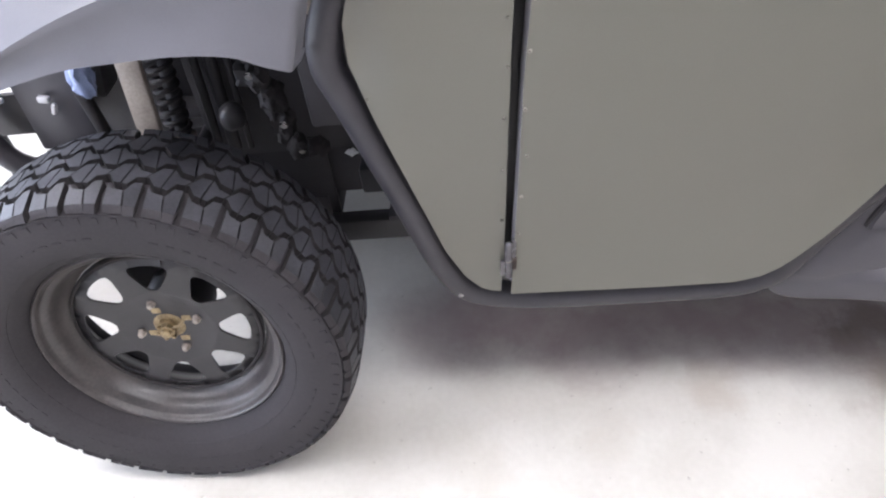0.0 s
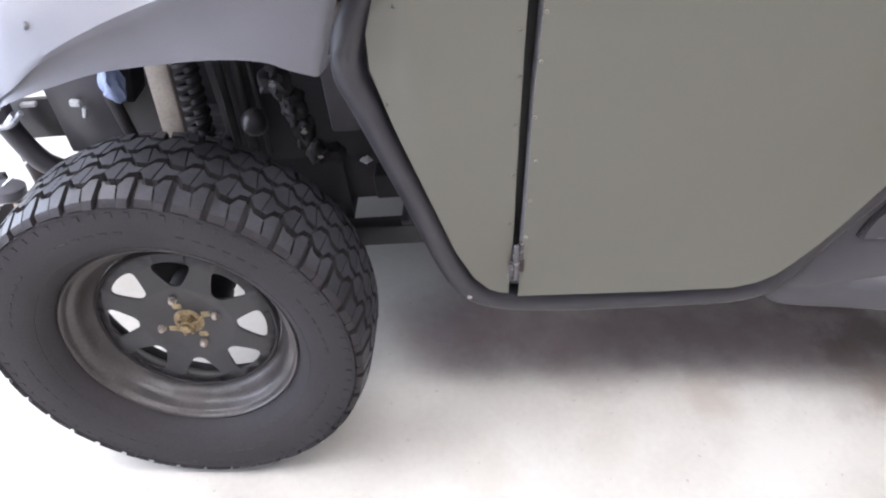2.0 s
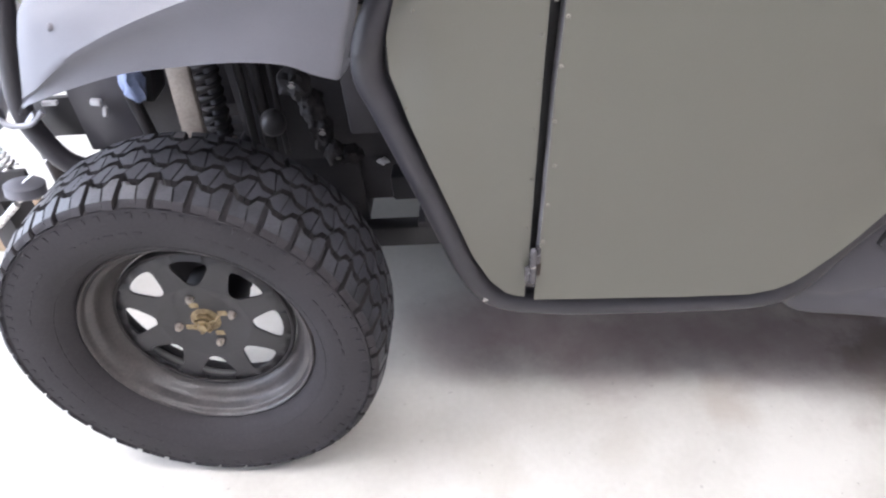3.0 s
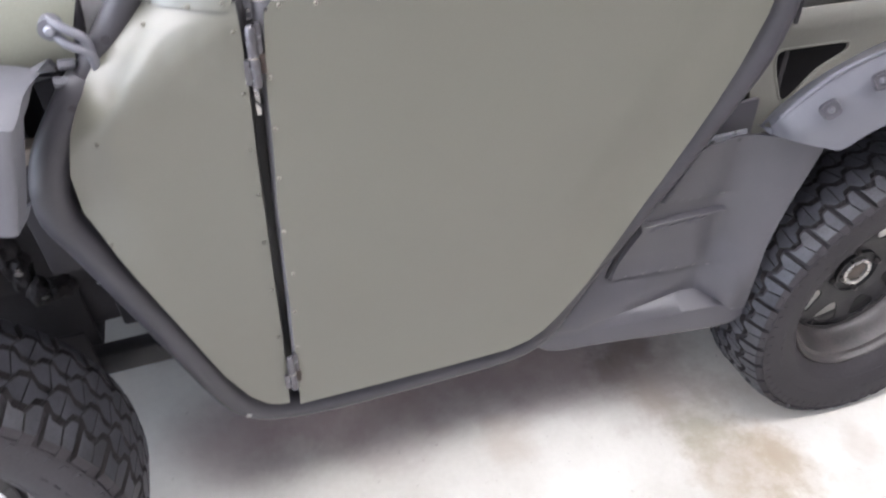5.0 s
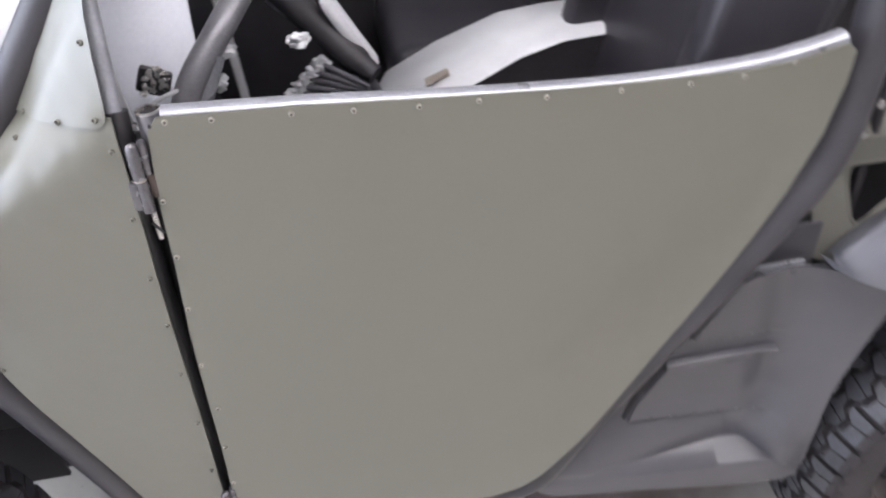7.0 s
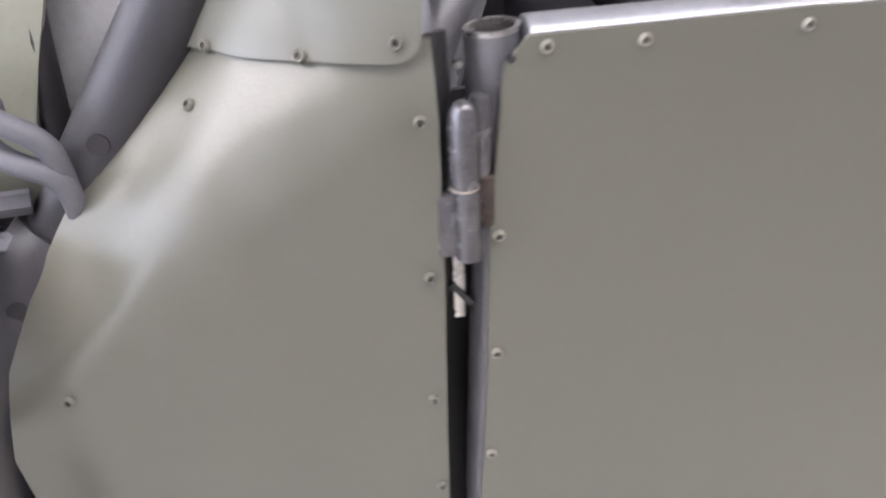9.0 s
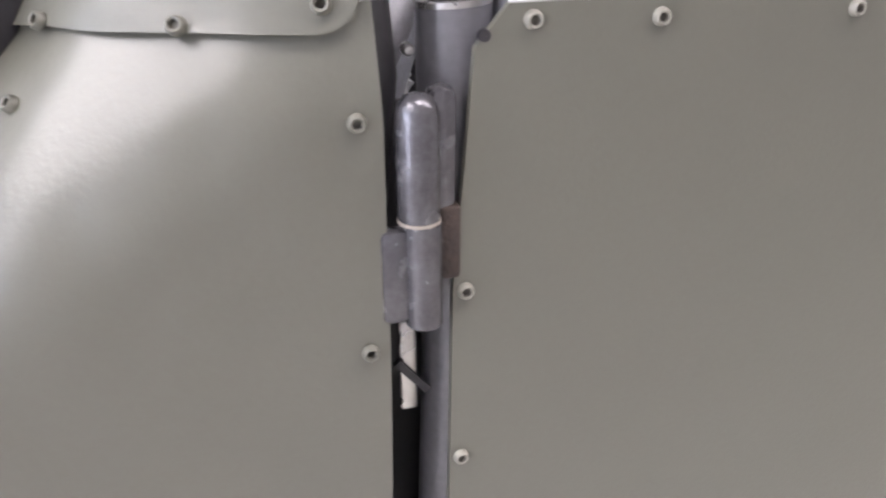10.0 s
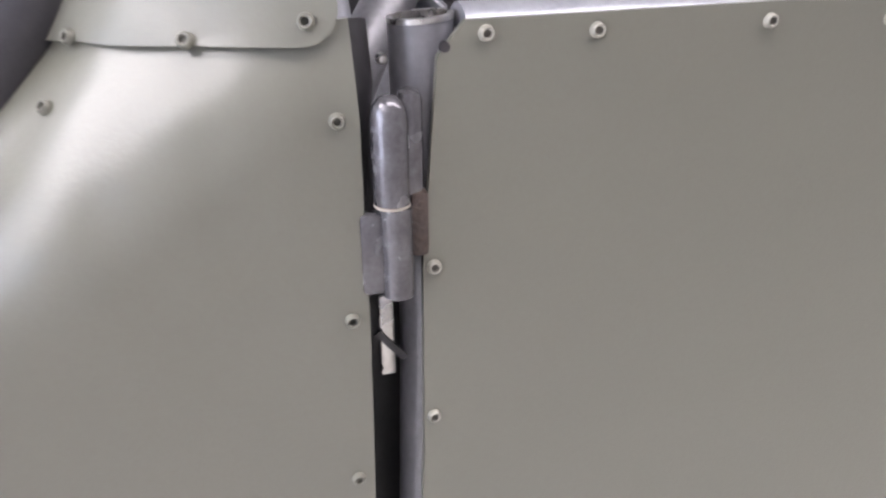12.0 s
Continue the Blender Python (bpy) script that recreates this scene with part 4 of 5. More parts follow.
# ---- suspension and underside ----


def coil(b, base, axis, r, turns, length, wire, seg=8, per=14):
    axis = Vector(axis).normalized()
    u = axis.orthogonal().normalized()
    v = axis.cross(u)
    pts = [Vector(base) + axis * (length * k / (turns * per)) + (u * math.cos(2 * math.pi * k / per) + v * math.sin(2 * math.pi * k / per)) * r for k in range(turns * per + 1)]
    tube(b, pts, wire, seg=seg)


for mirror in (0, 1):
    def my(y):
        return WIDTH - y if mirror else y
    b = bmesh.new()
    tube(b, [(-0.547, my(0.23), 0.50), (-0.525, my(0.29), 0.94)], 0.013, seg=16)
    sh = part("shock_absorber", b, DARK, utv, "shock absorber with a black coil spring")
    b = bmesh.new()
    coil(b, (-0.547, my(0.235), 0.56), (0.005, 0.06 if not mirror else -0.06, 0.44), 0.020, 17, 0.34, 0.0050)
    part("coil_spring", b, DARK, sh)
    b = bmesh.new()
    tube(b, [(-0.547, my(0.232), 0.53), (-0.547, my(0.236), 0.56)], 0.026, seg=20)
    part("spring_seat", b, BEIGE, sh)
    b = bmesh.new()
    box(b, -0.570, my(0.195), 0.70, 0.042, 0.016, 0.30, 0.004, m=pose(0, 0, 0, 4 if mirror else -4, 3, 0))
    part("suspension_strut", b, BEIGE, utv, "dusty beige upright suspension strut")
    for z, dx in ((0.40, 0.07), (0.52, 0.06)):
        b = bmesh.new()
        tube(b, [(-0.564 - dx, my(0.46), z + 0.02), (-0.564, my(0.13), z - 0.04), (-0.564 + dx, my(0.46), z + 0.02)], 0.014, seg=12, bend=0.05)
        part("control_arm", b, STEEL_BLACK, utv)
    b = bmesh.new()
    box(b, 0.30, my(0.22), 0.452, 1.06, 0.05, 0.056, 0.006)
    part("chassis_rail", b, STEEL_BLACK, utv)
    b = bmesh.new()
    box(b, -0.42, my(0.34), 0.49, 0.50, 0.045, 0.07, 0.006)
    part("chassis_rail", b, STEEL_BLACK, utv)
    b = bmesh.new()
    box(b, -0.19, my(0.285), 0.272, 0.36, 0.040, 0.053, 0.006)
    part("chassis_rail", b, STEEL_BLACK, utv)
    b = bmesh.new()
    tube(b, [(RX, my(0.14), RZ), (RX, my(0.55), RZ + 0.02)], 0.035, seg=14)
    part("axle", b, STEEL_BLACK, utv)


for seed, c, size in ((1, (-0.372, 0.20, 0.690), (0.026, 0.025, 0.030)), (2, (-0.350, 0.20, 0.640), (0.022, 0.03, 0.030)), (3, (-0.338, 0.19, 0.592), (0.020, 0.025, 0.028)), (4, (-0.318, 0.17, 0.560), (0.018, 0.02, 0.022)), (5, (-0.300, 0.21, 0.530), (0.024, 0.02, 0.016))):
    b = bmesh.new()
    lump(b, c, size, seed * 7.3, 0.5)
    part("steering_joint_boot", b, GRIME_AND_SHADE, utv, "crumpled grimy rubber boot of the steering linkage")
for c in ((-0.366, 0.165, 0.703), (-0.330, 0.160, 0.610), (-0.310, 0.155, 0.560)):
    b = bmesh.new()
    hex_bolt(b, 0.0042, 0.004)
    part("bolt", b, ZINC, utv, m=at(*c))
b = bmesh.new()
lump(b, (-0.432, 0.21, 0.606), (0.024, 0.026, 0.026), 3.0, 0.05)
part("ball_joint", b, STEEL_BLACK, utv, "dark round ball joint")
for x, w in ((-0.47, 0.020), (-0.50, 0.014), (-0.44, 0.010)):
    b = bmesh.new()
    tube(b, [(x, 0.27, 0.50), (x + 0.012, 0.285, 0.93)], w * 0.6, seg=12)
    part("brake_pipe", b, STEEL_BLACK, utv)
# dark panel added to hide bright floor where the arch is in shade
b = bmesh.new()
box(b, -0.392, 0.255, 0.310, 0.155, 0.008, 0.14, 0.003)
part("arch_shade_panel", b, DARK, utv, "added dark panel standing in for shade behind the front wheel")
# pale lump added where bright floor shows through a gap
b = bmesh.new()
lump(b, (-0.258, 0.298, 0.450), (0.011, 0.005, 0.007), 8.0, 0.7)
part("clip", b, PALE, utv, "small pale lump painting a bright gap in the inner wing")
b = bmesh.new()
box(b, -0.655, 0.28, 0.72, 0.030, 0.07, 0.16, 0.01, m=pose(0, 0, 0, 0, 14, 0))
part("front_brace", b, STEEL_BLACK, utv)
b = bmesh.new()
lump(b, (-0.672, 0.22, 0.700), (0.019, 0.020, 0.044), 11.0, 0.5)
part("washer_bottle", b, BLUE, utv, "pale blue crumpled plastic bottle in the wheel arch")
b = bmesh.new()
tube(b, [(-0.690, 0.23, 0.675), (-0.672, 0.22, 0.55)], 0.012, seg=12)
part("bottle_hose", b, GRIME_AND_SHADE, utv)
b = bmesh.new()
box(b, -0.755, 0.235, 0.640, 0.115, 0.012, 0.170, 0.006)
gside = part("grille_side_plate", b, PLASTIC, utv, "black plastic plate beside the grille")
for x, z, sx, sz, tilt in ((-0.752, 0.668, 0.020, 0.012, 10), (-0.742, 0.648, 0.008, 0.020, 20), (-0.84, 0.672, 0.030, 0.009, 0)):
    b = bmesh.new()
    box(b, 0, 0, 0, sx, 0.012, sz, 0.003, m=pose(0, 0, 0, 0, tilt, 0))
    part("clamp", b, PALE, gside, "bright metal clamp", m=at(x, 0.215, z))
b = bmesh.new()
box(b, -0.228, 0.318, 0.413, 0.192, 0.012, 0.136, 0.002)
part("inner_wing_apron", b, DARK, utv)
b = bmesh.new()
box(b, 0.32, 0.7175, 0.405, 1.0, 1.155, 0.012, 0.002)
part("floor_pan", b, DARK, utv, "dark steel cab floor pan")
# tray added to close off light beneath the sill
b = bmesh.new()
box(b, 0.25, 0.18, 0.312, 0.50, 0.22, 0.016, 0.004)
part("sill_light_block", b, DARK, utv)
# dark block added so the floor under the cab falls in shade
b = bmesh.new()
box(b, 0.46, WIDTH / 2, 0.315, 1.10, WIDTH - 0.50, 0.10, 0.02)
part("cab_shade_block", b, DARK, utv, "added dark block shading the floor under the cab")

# ---- rear quarter ----


def low_shelf(x):
    return 0.290 - (x - 0.575) * 0.05


def low_skirt(x):
    return 0.030 - 0.024 * (x - 0.51) / 0.42


def plates(x, z):
    """Two raised plates moulded into the panel, each with a sharp front and lower edge."""
    fade = 1 - smooth(0.81, 0.90, x)
    one = smooth(0, 0.004, z - (0.531 - 0.085 * (x - 0.73))) * smooth(0, 0.004, x - (0.730 + 0.565 * (z - 0.531)))
    two = smooth(0, 0.004, z - (0.381 - 0.106 * (x - 0.640))) * smooth(0, 0.004, x - (0.640 + 0.60 * (z - 0.381))) * smooth(0, 0.004, 0.480 - z)
    return max(one, two) * fade


def low_y(x, z):
    """Lower side moulding: set back ahead, flaring out to the wheel arch; a shelf above its skirt."""
    edge = 0.934 + max(0.0, z - 0.30) * 0.2
    top = 0.074 - 0.070 * smooth(0.850, edge + 0.004, x) ** 1.1
    inset = min(top, low_skirt(x) + 0.046 * min(1.0, max(0.0, (x - 0.575) / 0.235)) * (1 - smooth(0.835, 0.905, x)))
    main = inset + (top - inset) * smooth(0.30, 0.42, z)
    return main - 0.011 * plates(x, z)


def low_panel():
    front = spline([(0.470, 0.312), (0.505, 0.330), (0.548, 0.365), (0.590, 0.420), (0.645, 0.490), (0.705, 0.545), (0.778, 0.622), (0.805, 0.640)], 110)
    rear = spline([(0.934, 0.262), (0.936, 0.309), (0.946, 0.417), (0.968, 0.525), (0.985, 0.585), (1.000, 0.645)], 110)
    n = 110
    foot = spline([(0.470, 0.300), (0.505, 0.262), (0.545, 0.250), (0.60, 0.246), (0.68, 0.238), (0.775, 0.226), (0.86, 0.219), (0.905, 0.220), (0.930, 0.232)], n)
    rows = [[Vector((x, low_skirt(x) + 0.004, z)) for x, z in foot]]
    rows.append([Vector((x, low_skirt(x), z + 0.003)) for x, z in foot])
    ledge = [0.470 + (0.932 - 0.470) * k / (n - 1) for k in range(n)]
    shelf = [max(low_shelf(x), 0.306 - 0.35 * (x - 0.470)) - 0.022 * smooth(0.86, 0.93, x) for x in ledge]
    rows.append([Vector((x, low_skirt(x), z - 0.004)) for x, z in zip(ledge, shelf)])
    rows.append([Vector((x, low_skirt(x) + 0.002, z)) for x, z in zip(ledge, shelf)])
    for (x0, z0), (x1, z1) in zip(front, rear):
        pts = [(x0 + (x1 - x0) * k / (n - 1), z0 + (z1 - z0) * k / (n - 1)) for k in range(n)]
        # the shelf slopes up and inwards to the foot of the panel
        pts = [(x, z + 0.46 * max(0.0, low_y(x, 0.30) - low_skirt(x)) * (1 - smooth(0.27, 0.40, z))) for x, z in pts]
        rows.append([Vector((x, low_y(x, z), z)) for x, z in pts])
    return loft(rows, 0.004)


low = part("lower_side_panel", low_panel(), PLASTIC, utv, "black moulded plastic panel between the sill and the rear wheel")
for pts in ([(0.698, 0.482), (0.79, 0.484), (0.872, 0.483)],):
    c = spline(pts, 16)
    rows = []
    for x, z in c:
        y = low_y(x, z)
        rows.append([Vector((x, y + 0.012, z + 0.008)), Vector((x, y - 0.008, z + 0.007)), Vector((x, y - 0.015, z + 0.003)), Vector((x, y - 0.015, z - 0.003)), Vector((x, y + 0.004, z - 0.008))])
    b = loft(rows)
    part("moulded_rib", b, PLASTIC, low)
for ends in (((0.789, 0.636), (0.728, 0.529)), ((0.694, 0.474), (0.638, 0.380))):
    b = bmesh.new()
    tube(b, [(x, low_y(x, z) - 0.0008, z) for x, z in (ends[0], ((ends[0][0] + ends[1][0]) / 2, (ends[0][1] + ends[1][1]) / 2), ends[1])], 0.0055, seg=8)
    part("panel_groove", b, DARK, low, "dark groove beside the post")
b = bmesh.new()
box(b, 0.842, 0.074, 0.634, 0.090, 0.006, 0.027, 0.0015)
tab = part("panel_bracket", b, DOOR_TUBE, utv, "grey steel bracket between the post and the bed")
for x in (0.818, 0.868):
    b = bmesh.new()
    lathe(b, [(0.0001, -0.006), (0.004, -0.0055), (0.0065, -0.002), (0.007, 0.002)], seg=12)
    part("screw", b, FRAME, tab, m=at(x, 0.070, 0.634))
b = bmesh.new()
box(b, 0.908, 0.072, 0.622, 0.040, 0.018, 0.018, 0.006, m=pose(0, 0, 0, 0, 4, 0), seg=3)
part("clip", b, FLARE, tab, "grey plastic clip")
b = bmesh.new()
box(b, 0.835, 0.104, 0.612, 0.172, 0.008, 0.150, 0.002)
part("inner_panel", b, PLASTIC, utv, "black plastic panel between the post and the cargo bed")
b = bmesh.new()
box(b, 0.89, 0.21, 0.80, 0.26, 0.012, 0.52, 0.002)
part("inner_panel", b, DARK, utv)


def bed_top(x):
    return 0.812 - 0.05 * (x - 0.99) if x < 1.25 else 0.799


def bed_y(x, z):
    roll = max(0.0, z - (bed_top(x) - 0.030)) / 0.030
    return 0.118 + 0.030 * smooth(0.64, 0.74, z) + 0.016 * min(1.2, roll) ** 1.8


BED = [(0.917, 0.612), (0.948, 0.598), (1.02, 0.600), (1.20, 0.62), (1.80, 0.62), (1.80, 0.799), (1.25, 0.799), (1.12, 0.8055), (0.99, 0.812), (0.972, 0.812), (0.969, 0.792), (0.960, 0.765), (0.935, 0.728), (0.922, 0.690), (0.918, 0.650)]
CUT = spline([(0.981, 0.667), (0.976, 0.700), (0.974, 0.733), (0.980, 0.744), (1.00, 0.745), (1.060, 0.742), (1.122, 0.738), (1.131, 0.731), (1.124, 0.718), (1.068, 0.698), (1.030, 0.676), (1.004, 0.659), (0.990, 0.656), (0.981, 0.667)], 40)[:-1]
bed = part("cargo_bed_side", sheet(BED, bed_y, 0.006, step=0.014, holes=[CUT]), SHADED_OLIVE, utv, "olive green plastic cargo bed side with a cut-out")
b = bmesh.new()
tube(b, [(x, bed_y(x, z) + 0.0012, z) for x, z in CUT + CUT[:1]], 0.0032, seg=8)
part("cut_out_rim", b, SHADED_OLIVE, bed)
rows = []
for k in range(18):
    run = k / 17
    rows.append([Vector((x0 + (1.80 - x0) * run, y, z - 0.013 * min(1.0, run * 3))) for x0, y, z in ((0.974, 0.182, 0.806), (0.975, 0.170, 0.811), (0.978, 0.164, 0.822), (0.985, 0.161, 0.846), (1.000, 0.159, 0.890), (1.010, 0.160, 0.950), (1.016, 0.165, 1.020), (1.017, 0.172, 1.030), (1.018, 0.205, 1.032))])
rail = part("bed_rail", loft(rows, 0.004), BED_PANEL, utv, "flat dark plastic upper cargo bed panel")
for x in (1.061, 1.27):
    b = bmesh.new()
    lathe(b, [(0.0001, -0.006), (0.0045, -0.005), (0.0075, -0.002), (0.008, 0.002)], seg=14)
    part("screw", b, ZINC, rail, m=at(x, 0.1605, 0.856 - 0.013))
# wiring clips in the gap behind the post
for x, z in ((0.938, 0.828), (0.950, 0.868)):
    b = bmesh.new()
    lump(b, (x, 0.098, z), (0.0035, 0.003, 0.006), 40 * x, 0.6)
    part("clip", b, ZINC, rail, "small bright clip")
b = bmesh.new()
box(b, 1.38, 0.34, 0.76, 0.85, 0.03, 0.40, 0.004)
part("bed_inner_wall", b, DARK, utv)
b = bmesh.new()
box(b, 1.38, WIDTH / 2, 0.78, 0.85, WIDTH - 0.5, 0.02, 0.004)
part("bed_floor", b, PLASTIC, utv)


def rear_flare():
    n = 36
    lip = spline([(0.912, 0.046, 0.648), (0.922, 0.000, 0.658), (0.961, -0.028, 0.652), (0.996, -0.036, 0.646), (1.035, -0.041, 0.672), (1.080, -0.046, 0.690), (1.15, -0.050, 0.712), (1.30, -0.050, 0.716), (1.46, -0.045, 0.66), (1.56, -0.035, 0.56)], n)
    ridge = spline([(0.910, 0.046, 0.662), (0.892, 0.012, 0.702), (0.934, 0.000, 0.754), (0.990, -0.005, 0.787), (1.085, -0.010, 0.812), (1.17, -0.012, 0.818), (1.30, -0.012, 0.816), (1.48, -0.012, 0.745), (1.60, 0.0, 0.62)], n)
    top = spline([(0.925, 0.085, 0.640), (0.935, 0.090, 0.645), (0.972, 0.100, 0.668), (1.036, 0.106, 0.700), (1.112, 0.112, 0.726), (1.19, 0.115, 0.745), (1.31, 0.120, 0.745), (1.50, 0.12, 0.715), (1.62, 0.12, 0.60)], n)
    rows = []
    for k in range(n):
        a, c, d = (np.array(q[k]) for q in (lip, ridge, top))
        prof = spline([a, (a + c) / 2 + np.array((0, -0.010, 0.004)), c], 9) + spline([c * 0.94 + d * 0.06 + np.array((0, 0.0, 0.004)), c * 0.5 + d * 0.5 + np.array((0, 0, 0.010)), d], 8)
        rows.append([Vector(a + np.array((0, 0.035, 0.0)))] + [Vector(p) for p in prof])
    return loft(rows, 0.004)


rflare = part("rear_fender_flare", rear_flare(), FLARE, utv, "faded grey-black plastic rear wheel flare with sunken bolts")
# bead added along the ridge to catch a bright line of light
b = bmesh.new()
tube(b, [(x, y - 0.0005, z + 0.001) for x, y, z in spline([(0.892, 0.012, 0.702), (0.934, 0.000, 0.754), (0.990, -0.005, 0.787), (1.085, -0.010, 0.812), (1.17, -0.012, 0.818), (1.30, -0.012, 0.816), (1.48, -0.012, 0.745)], 40)], 0.0042, seg=8)
part("ridge_bead", b, FLARE, rflare, "bead along the flare ridge, added to catch a line of light")
flare_bolt(rflare, (0.948, -0.0300, 0.728), pose(0, 0, 0, -22, -38, -14))
flare_bolt(rflare, (1.022, -0.0400, 0.770), pose(0, 0, 0, -24, -20, -6))
flare_bolt(rflare, (1.190, -0.0470, 0.776), pose(0, 0, 0, -24, 8, 0))
b = bmesh.new()
box(b, RX + 0.02, 0.26, 0.50, 0.66, 0.02, 0.50, 0.004)
part("rear_arch_liner", b, DARK, utv)

# ---- cab inside ----


def cushion(b, cx, cy, cz, sx, sy, sz, m=None, puff=0.02):
    s0 = len(b.verts)
    box(b, 0, 0, 0, sx, sy, sz, min(sx, sy, sz) * 0.32, seg=4)
    vs = b.verts[:][s0:]
    bmesh.ops.transform(b, matrix=at(cx, cy, cz) @ (m or Matrix()), verts=vs)


for cy in (0.36, 0.96):
    b = bmesh.new()
    cushion(b, 0.60, cy, 0.67, 0.46, 0.46, 0.13, pose(0, 0, 0, 0, 6, 0))
    seat = part("seat", b, VINYL, utv, "black vinyl bucket seat")
    b = bmesh.new()
    cushion(b, 0.83, cy, 0.95, 0.13, 0.46, 0.56, pose(0, 0, 0, 0, 14, 0))
    part("backrest", b, VINYL, seat)
    for dy in (-0.215, 0.215):
        b = bmesh.new()
        cushion(b, 0.775, cy + dy, 0.93, 0.15, 0.06, 0.46, pose(0, 0, 0, 0, 14, 0))
        part("side_bolster", b, VINYL, seat)
    b = bmesh.new()
    box(b, 0.60, cy, 0.50, 0.42, 0.40, 0.19, 0.02)
    part("seat_box", b, DARK, seat)
b = bmesh.new()
box(b, 1.0, WIDTH / 2, 0.85, 0.012, WIDTH - 0.3, 0.80, 0.003)
part("rear_bulkhead", b, DARK, utv, "dark cab rear bulkhead")
# aluminium centre console plate running back between the seats
rows = []
for x, z, w in ((0.22, 0.59, 0.10), (0.30, 0.645, 0.11), (0.36, 0.728, 0.12), (0.46, 0.778, 0.115), (0.58, 0.825, 0.10), (0.66, 0.838, 0.085), (0.80, 0.842, 0.08)):
    rows.append([Vector((x, y, zz)) for y, zz in ((0.60 - w, z - 0.16), (0.60 - w, z - 0.012), (0.60 - w + 0.012, z), (0.60, z + 0.004), (0.60 + w - 0.012, z), (0.60 + w, z - 0.012), (0.60 + w, z - 0.16))])
cons = part("centre_console", loft([[r[0], r[1], r[2] - Vector((0, 0, 0.006)), r[4] - Vector((0, 0, 0.006)), r[5], r[6]] for r in rows]), DARK, utv, "black centre console with a bare aluminium cover")
part("console_cover", loft([[r[1] + Vector((0, -0.004, 0.002)), r[2] + Vector((0, -0.003, 0)), r[3], r[4], r[5] + Vector((0, 0.004, 0.002))] for r in rows], 0.003), SILVER, cons, "bare aluminium console cover")
b = bmesh.new()
box(b, 0.44, 0.545, 0.777, 0.045, 0.022, 0.008, 0.003, m=pose(0, 0, 0, 0, -20, 0))
part("switch", b, BEIGE, cons)
# ribbed gear boot with pale tips, and the steering column over it
b = bmesh.new()
fold = []
for k in range(6):
    fold += [(0.034, k * 0.017), (0.062 - k * 0.005, k * 0.017 + 0.006), (0.062 - k * 0.005, k * 0.017 + 0.011)]
lathe(b, fold + [(0.02, 0.105)], seg=22, axis="z")
boot = part("gear_boot", b, VINYL, utv, "black ribbed rubber boot with light catching its folds", m=at(0.240, 0.55, 0.735) @ pose(0, 0, 0, 10, 66, 0))
# thin blades fan out from the foot of the lever, each with a pale tip
for k in range(5):
    tip = Vector((0.196 + 0.0125 * k, 0.49, 0.806 + 0.0115 * k))
    b = bmesh.new()
    tube(b, [tip, tip.lerp(Vector((0.315, 0.45, 0.800 + 0.006 * k)), 0.55), (0.318, 0.44, 0.800 + 0.006 * k)], 0.0055, seg=10, bend=0.02, taper=lambda u: 1.0 - 0.35 * u)
    blade = part("blade", b, MIDGREY, boot, "dark narrow blade with a pale tip")
    b = bmesh.new()
    lump(b, tip, (0.0150, 0.011, 0.0105), 3.1 * k, 0.6)
    part("white_tip", b, PALE, blade)
b = bmesh.new()
tube(b, [(0.12, 0.40, 1.13), (0.21, 0.37, 1.02), (0.300, 0.32, 0.925), (0.326, 0.300, 0.905)], 0.021, seg=16, bend=0.05, taper=lambda u: 1.0 - 0.35 * smooth(0.8, 1.0, u))
lever = part("steering_column", b, DARK, utv, "black steering column and lever")
b = bmesh.new()
tube(b, [(0.10, 0.44, 1.12), (0.20, 0.42, 0.985), (0.22, 0.42, 0.965)], 0.010, seg=12, bend=0.02)
part("column_strap", b, DOOR_TUBE, lever)
b = bmesh.new()
box(b, 0.300, 0.330, 0.958, 0.022, 0.03, 0.12, 0.009, m=pose(0, 0, 0, 0, -28, 0))
part("white_switch_stalk", b, PALE, lever, "white plastic stalk on the steering column")
b = bmesh.new()
lathe(b, [(0.165, 0.014), (0.179, 0.010), (0.179, -0.010), (0.165, -0.014), (0.151, -0.010), (0.151, 0.010)], seg=40, axis="z", close=True)
part("steering_wheel", b, VINYL, utv, "black steering wheel", m=at(0.26, 0.38, 1.24) @ pose(0, 0, 0, 0, 48, 0))
# dash cross tube with its fixings, kick panel and a thin upright rod
b = bmesh.new()
tube(b, [(0.070, 0.19, 0.87), (0.090, 0.20, 0.955), (0.150, 0.25, 1.02), (0.225, 0.38, 1.09), (0.25, 0.55, 1.12)], 0.017, seg=18, bend=0.04)
dash_tube = part("dash_tube", b, TUBE_GREY, utv, "grey bent tube below the dash")
b = bmesh.new()
tube(b, [(0.100, 0.21, 0.92), (0.135, 0.23, 0.99)], 0.012, seg=12)
part("brace_tube", b, DOOR_TUBE, dash_tube, "grey steel brace tube")
for k, c in enumerate(((0.127, 0.25, 0.946), (0.119, 0.25, 0.953), (0.142, 0.25, 0.986), (0.235, 0.24, 0.990))):
    b = bmesh.new()
    lump(b, c, (0.014, 0.009, 0.010), 5.7 * k, 0.7)
    part("fixing", b, PALE, dash_tube, "pale crumpled fixing")
b = bmesh.new()
box(b, 0.052, 0.24, 0.962, 0.040, 0.012, 0.034, 0.004, m=pose(0, 0, 0, 0, 24, 0))
pad = part("foam_pad", b, DARK, utv, "dark pad wrapped in crumpled bright foil")
rnd = random.Random(12)
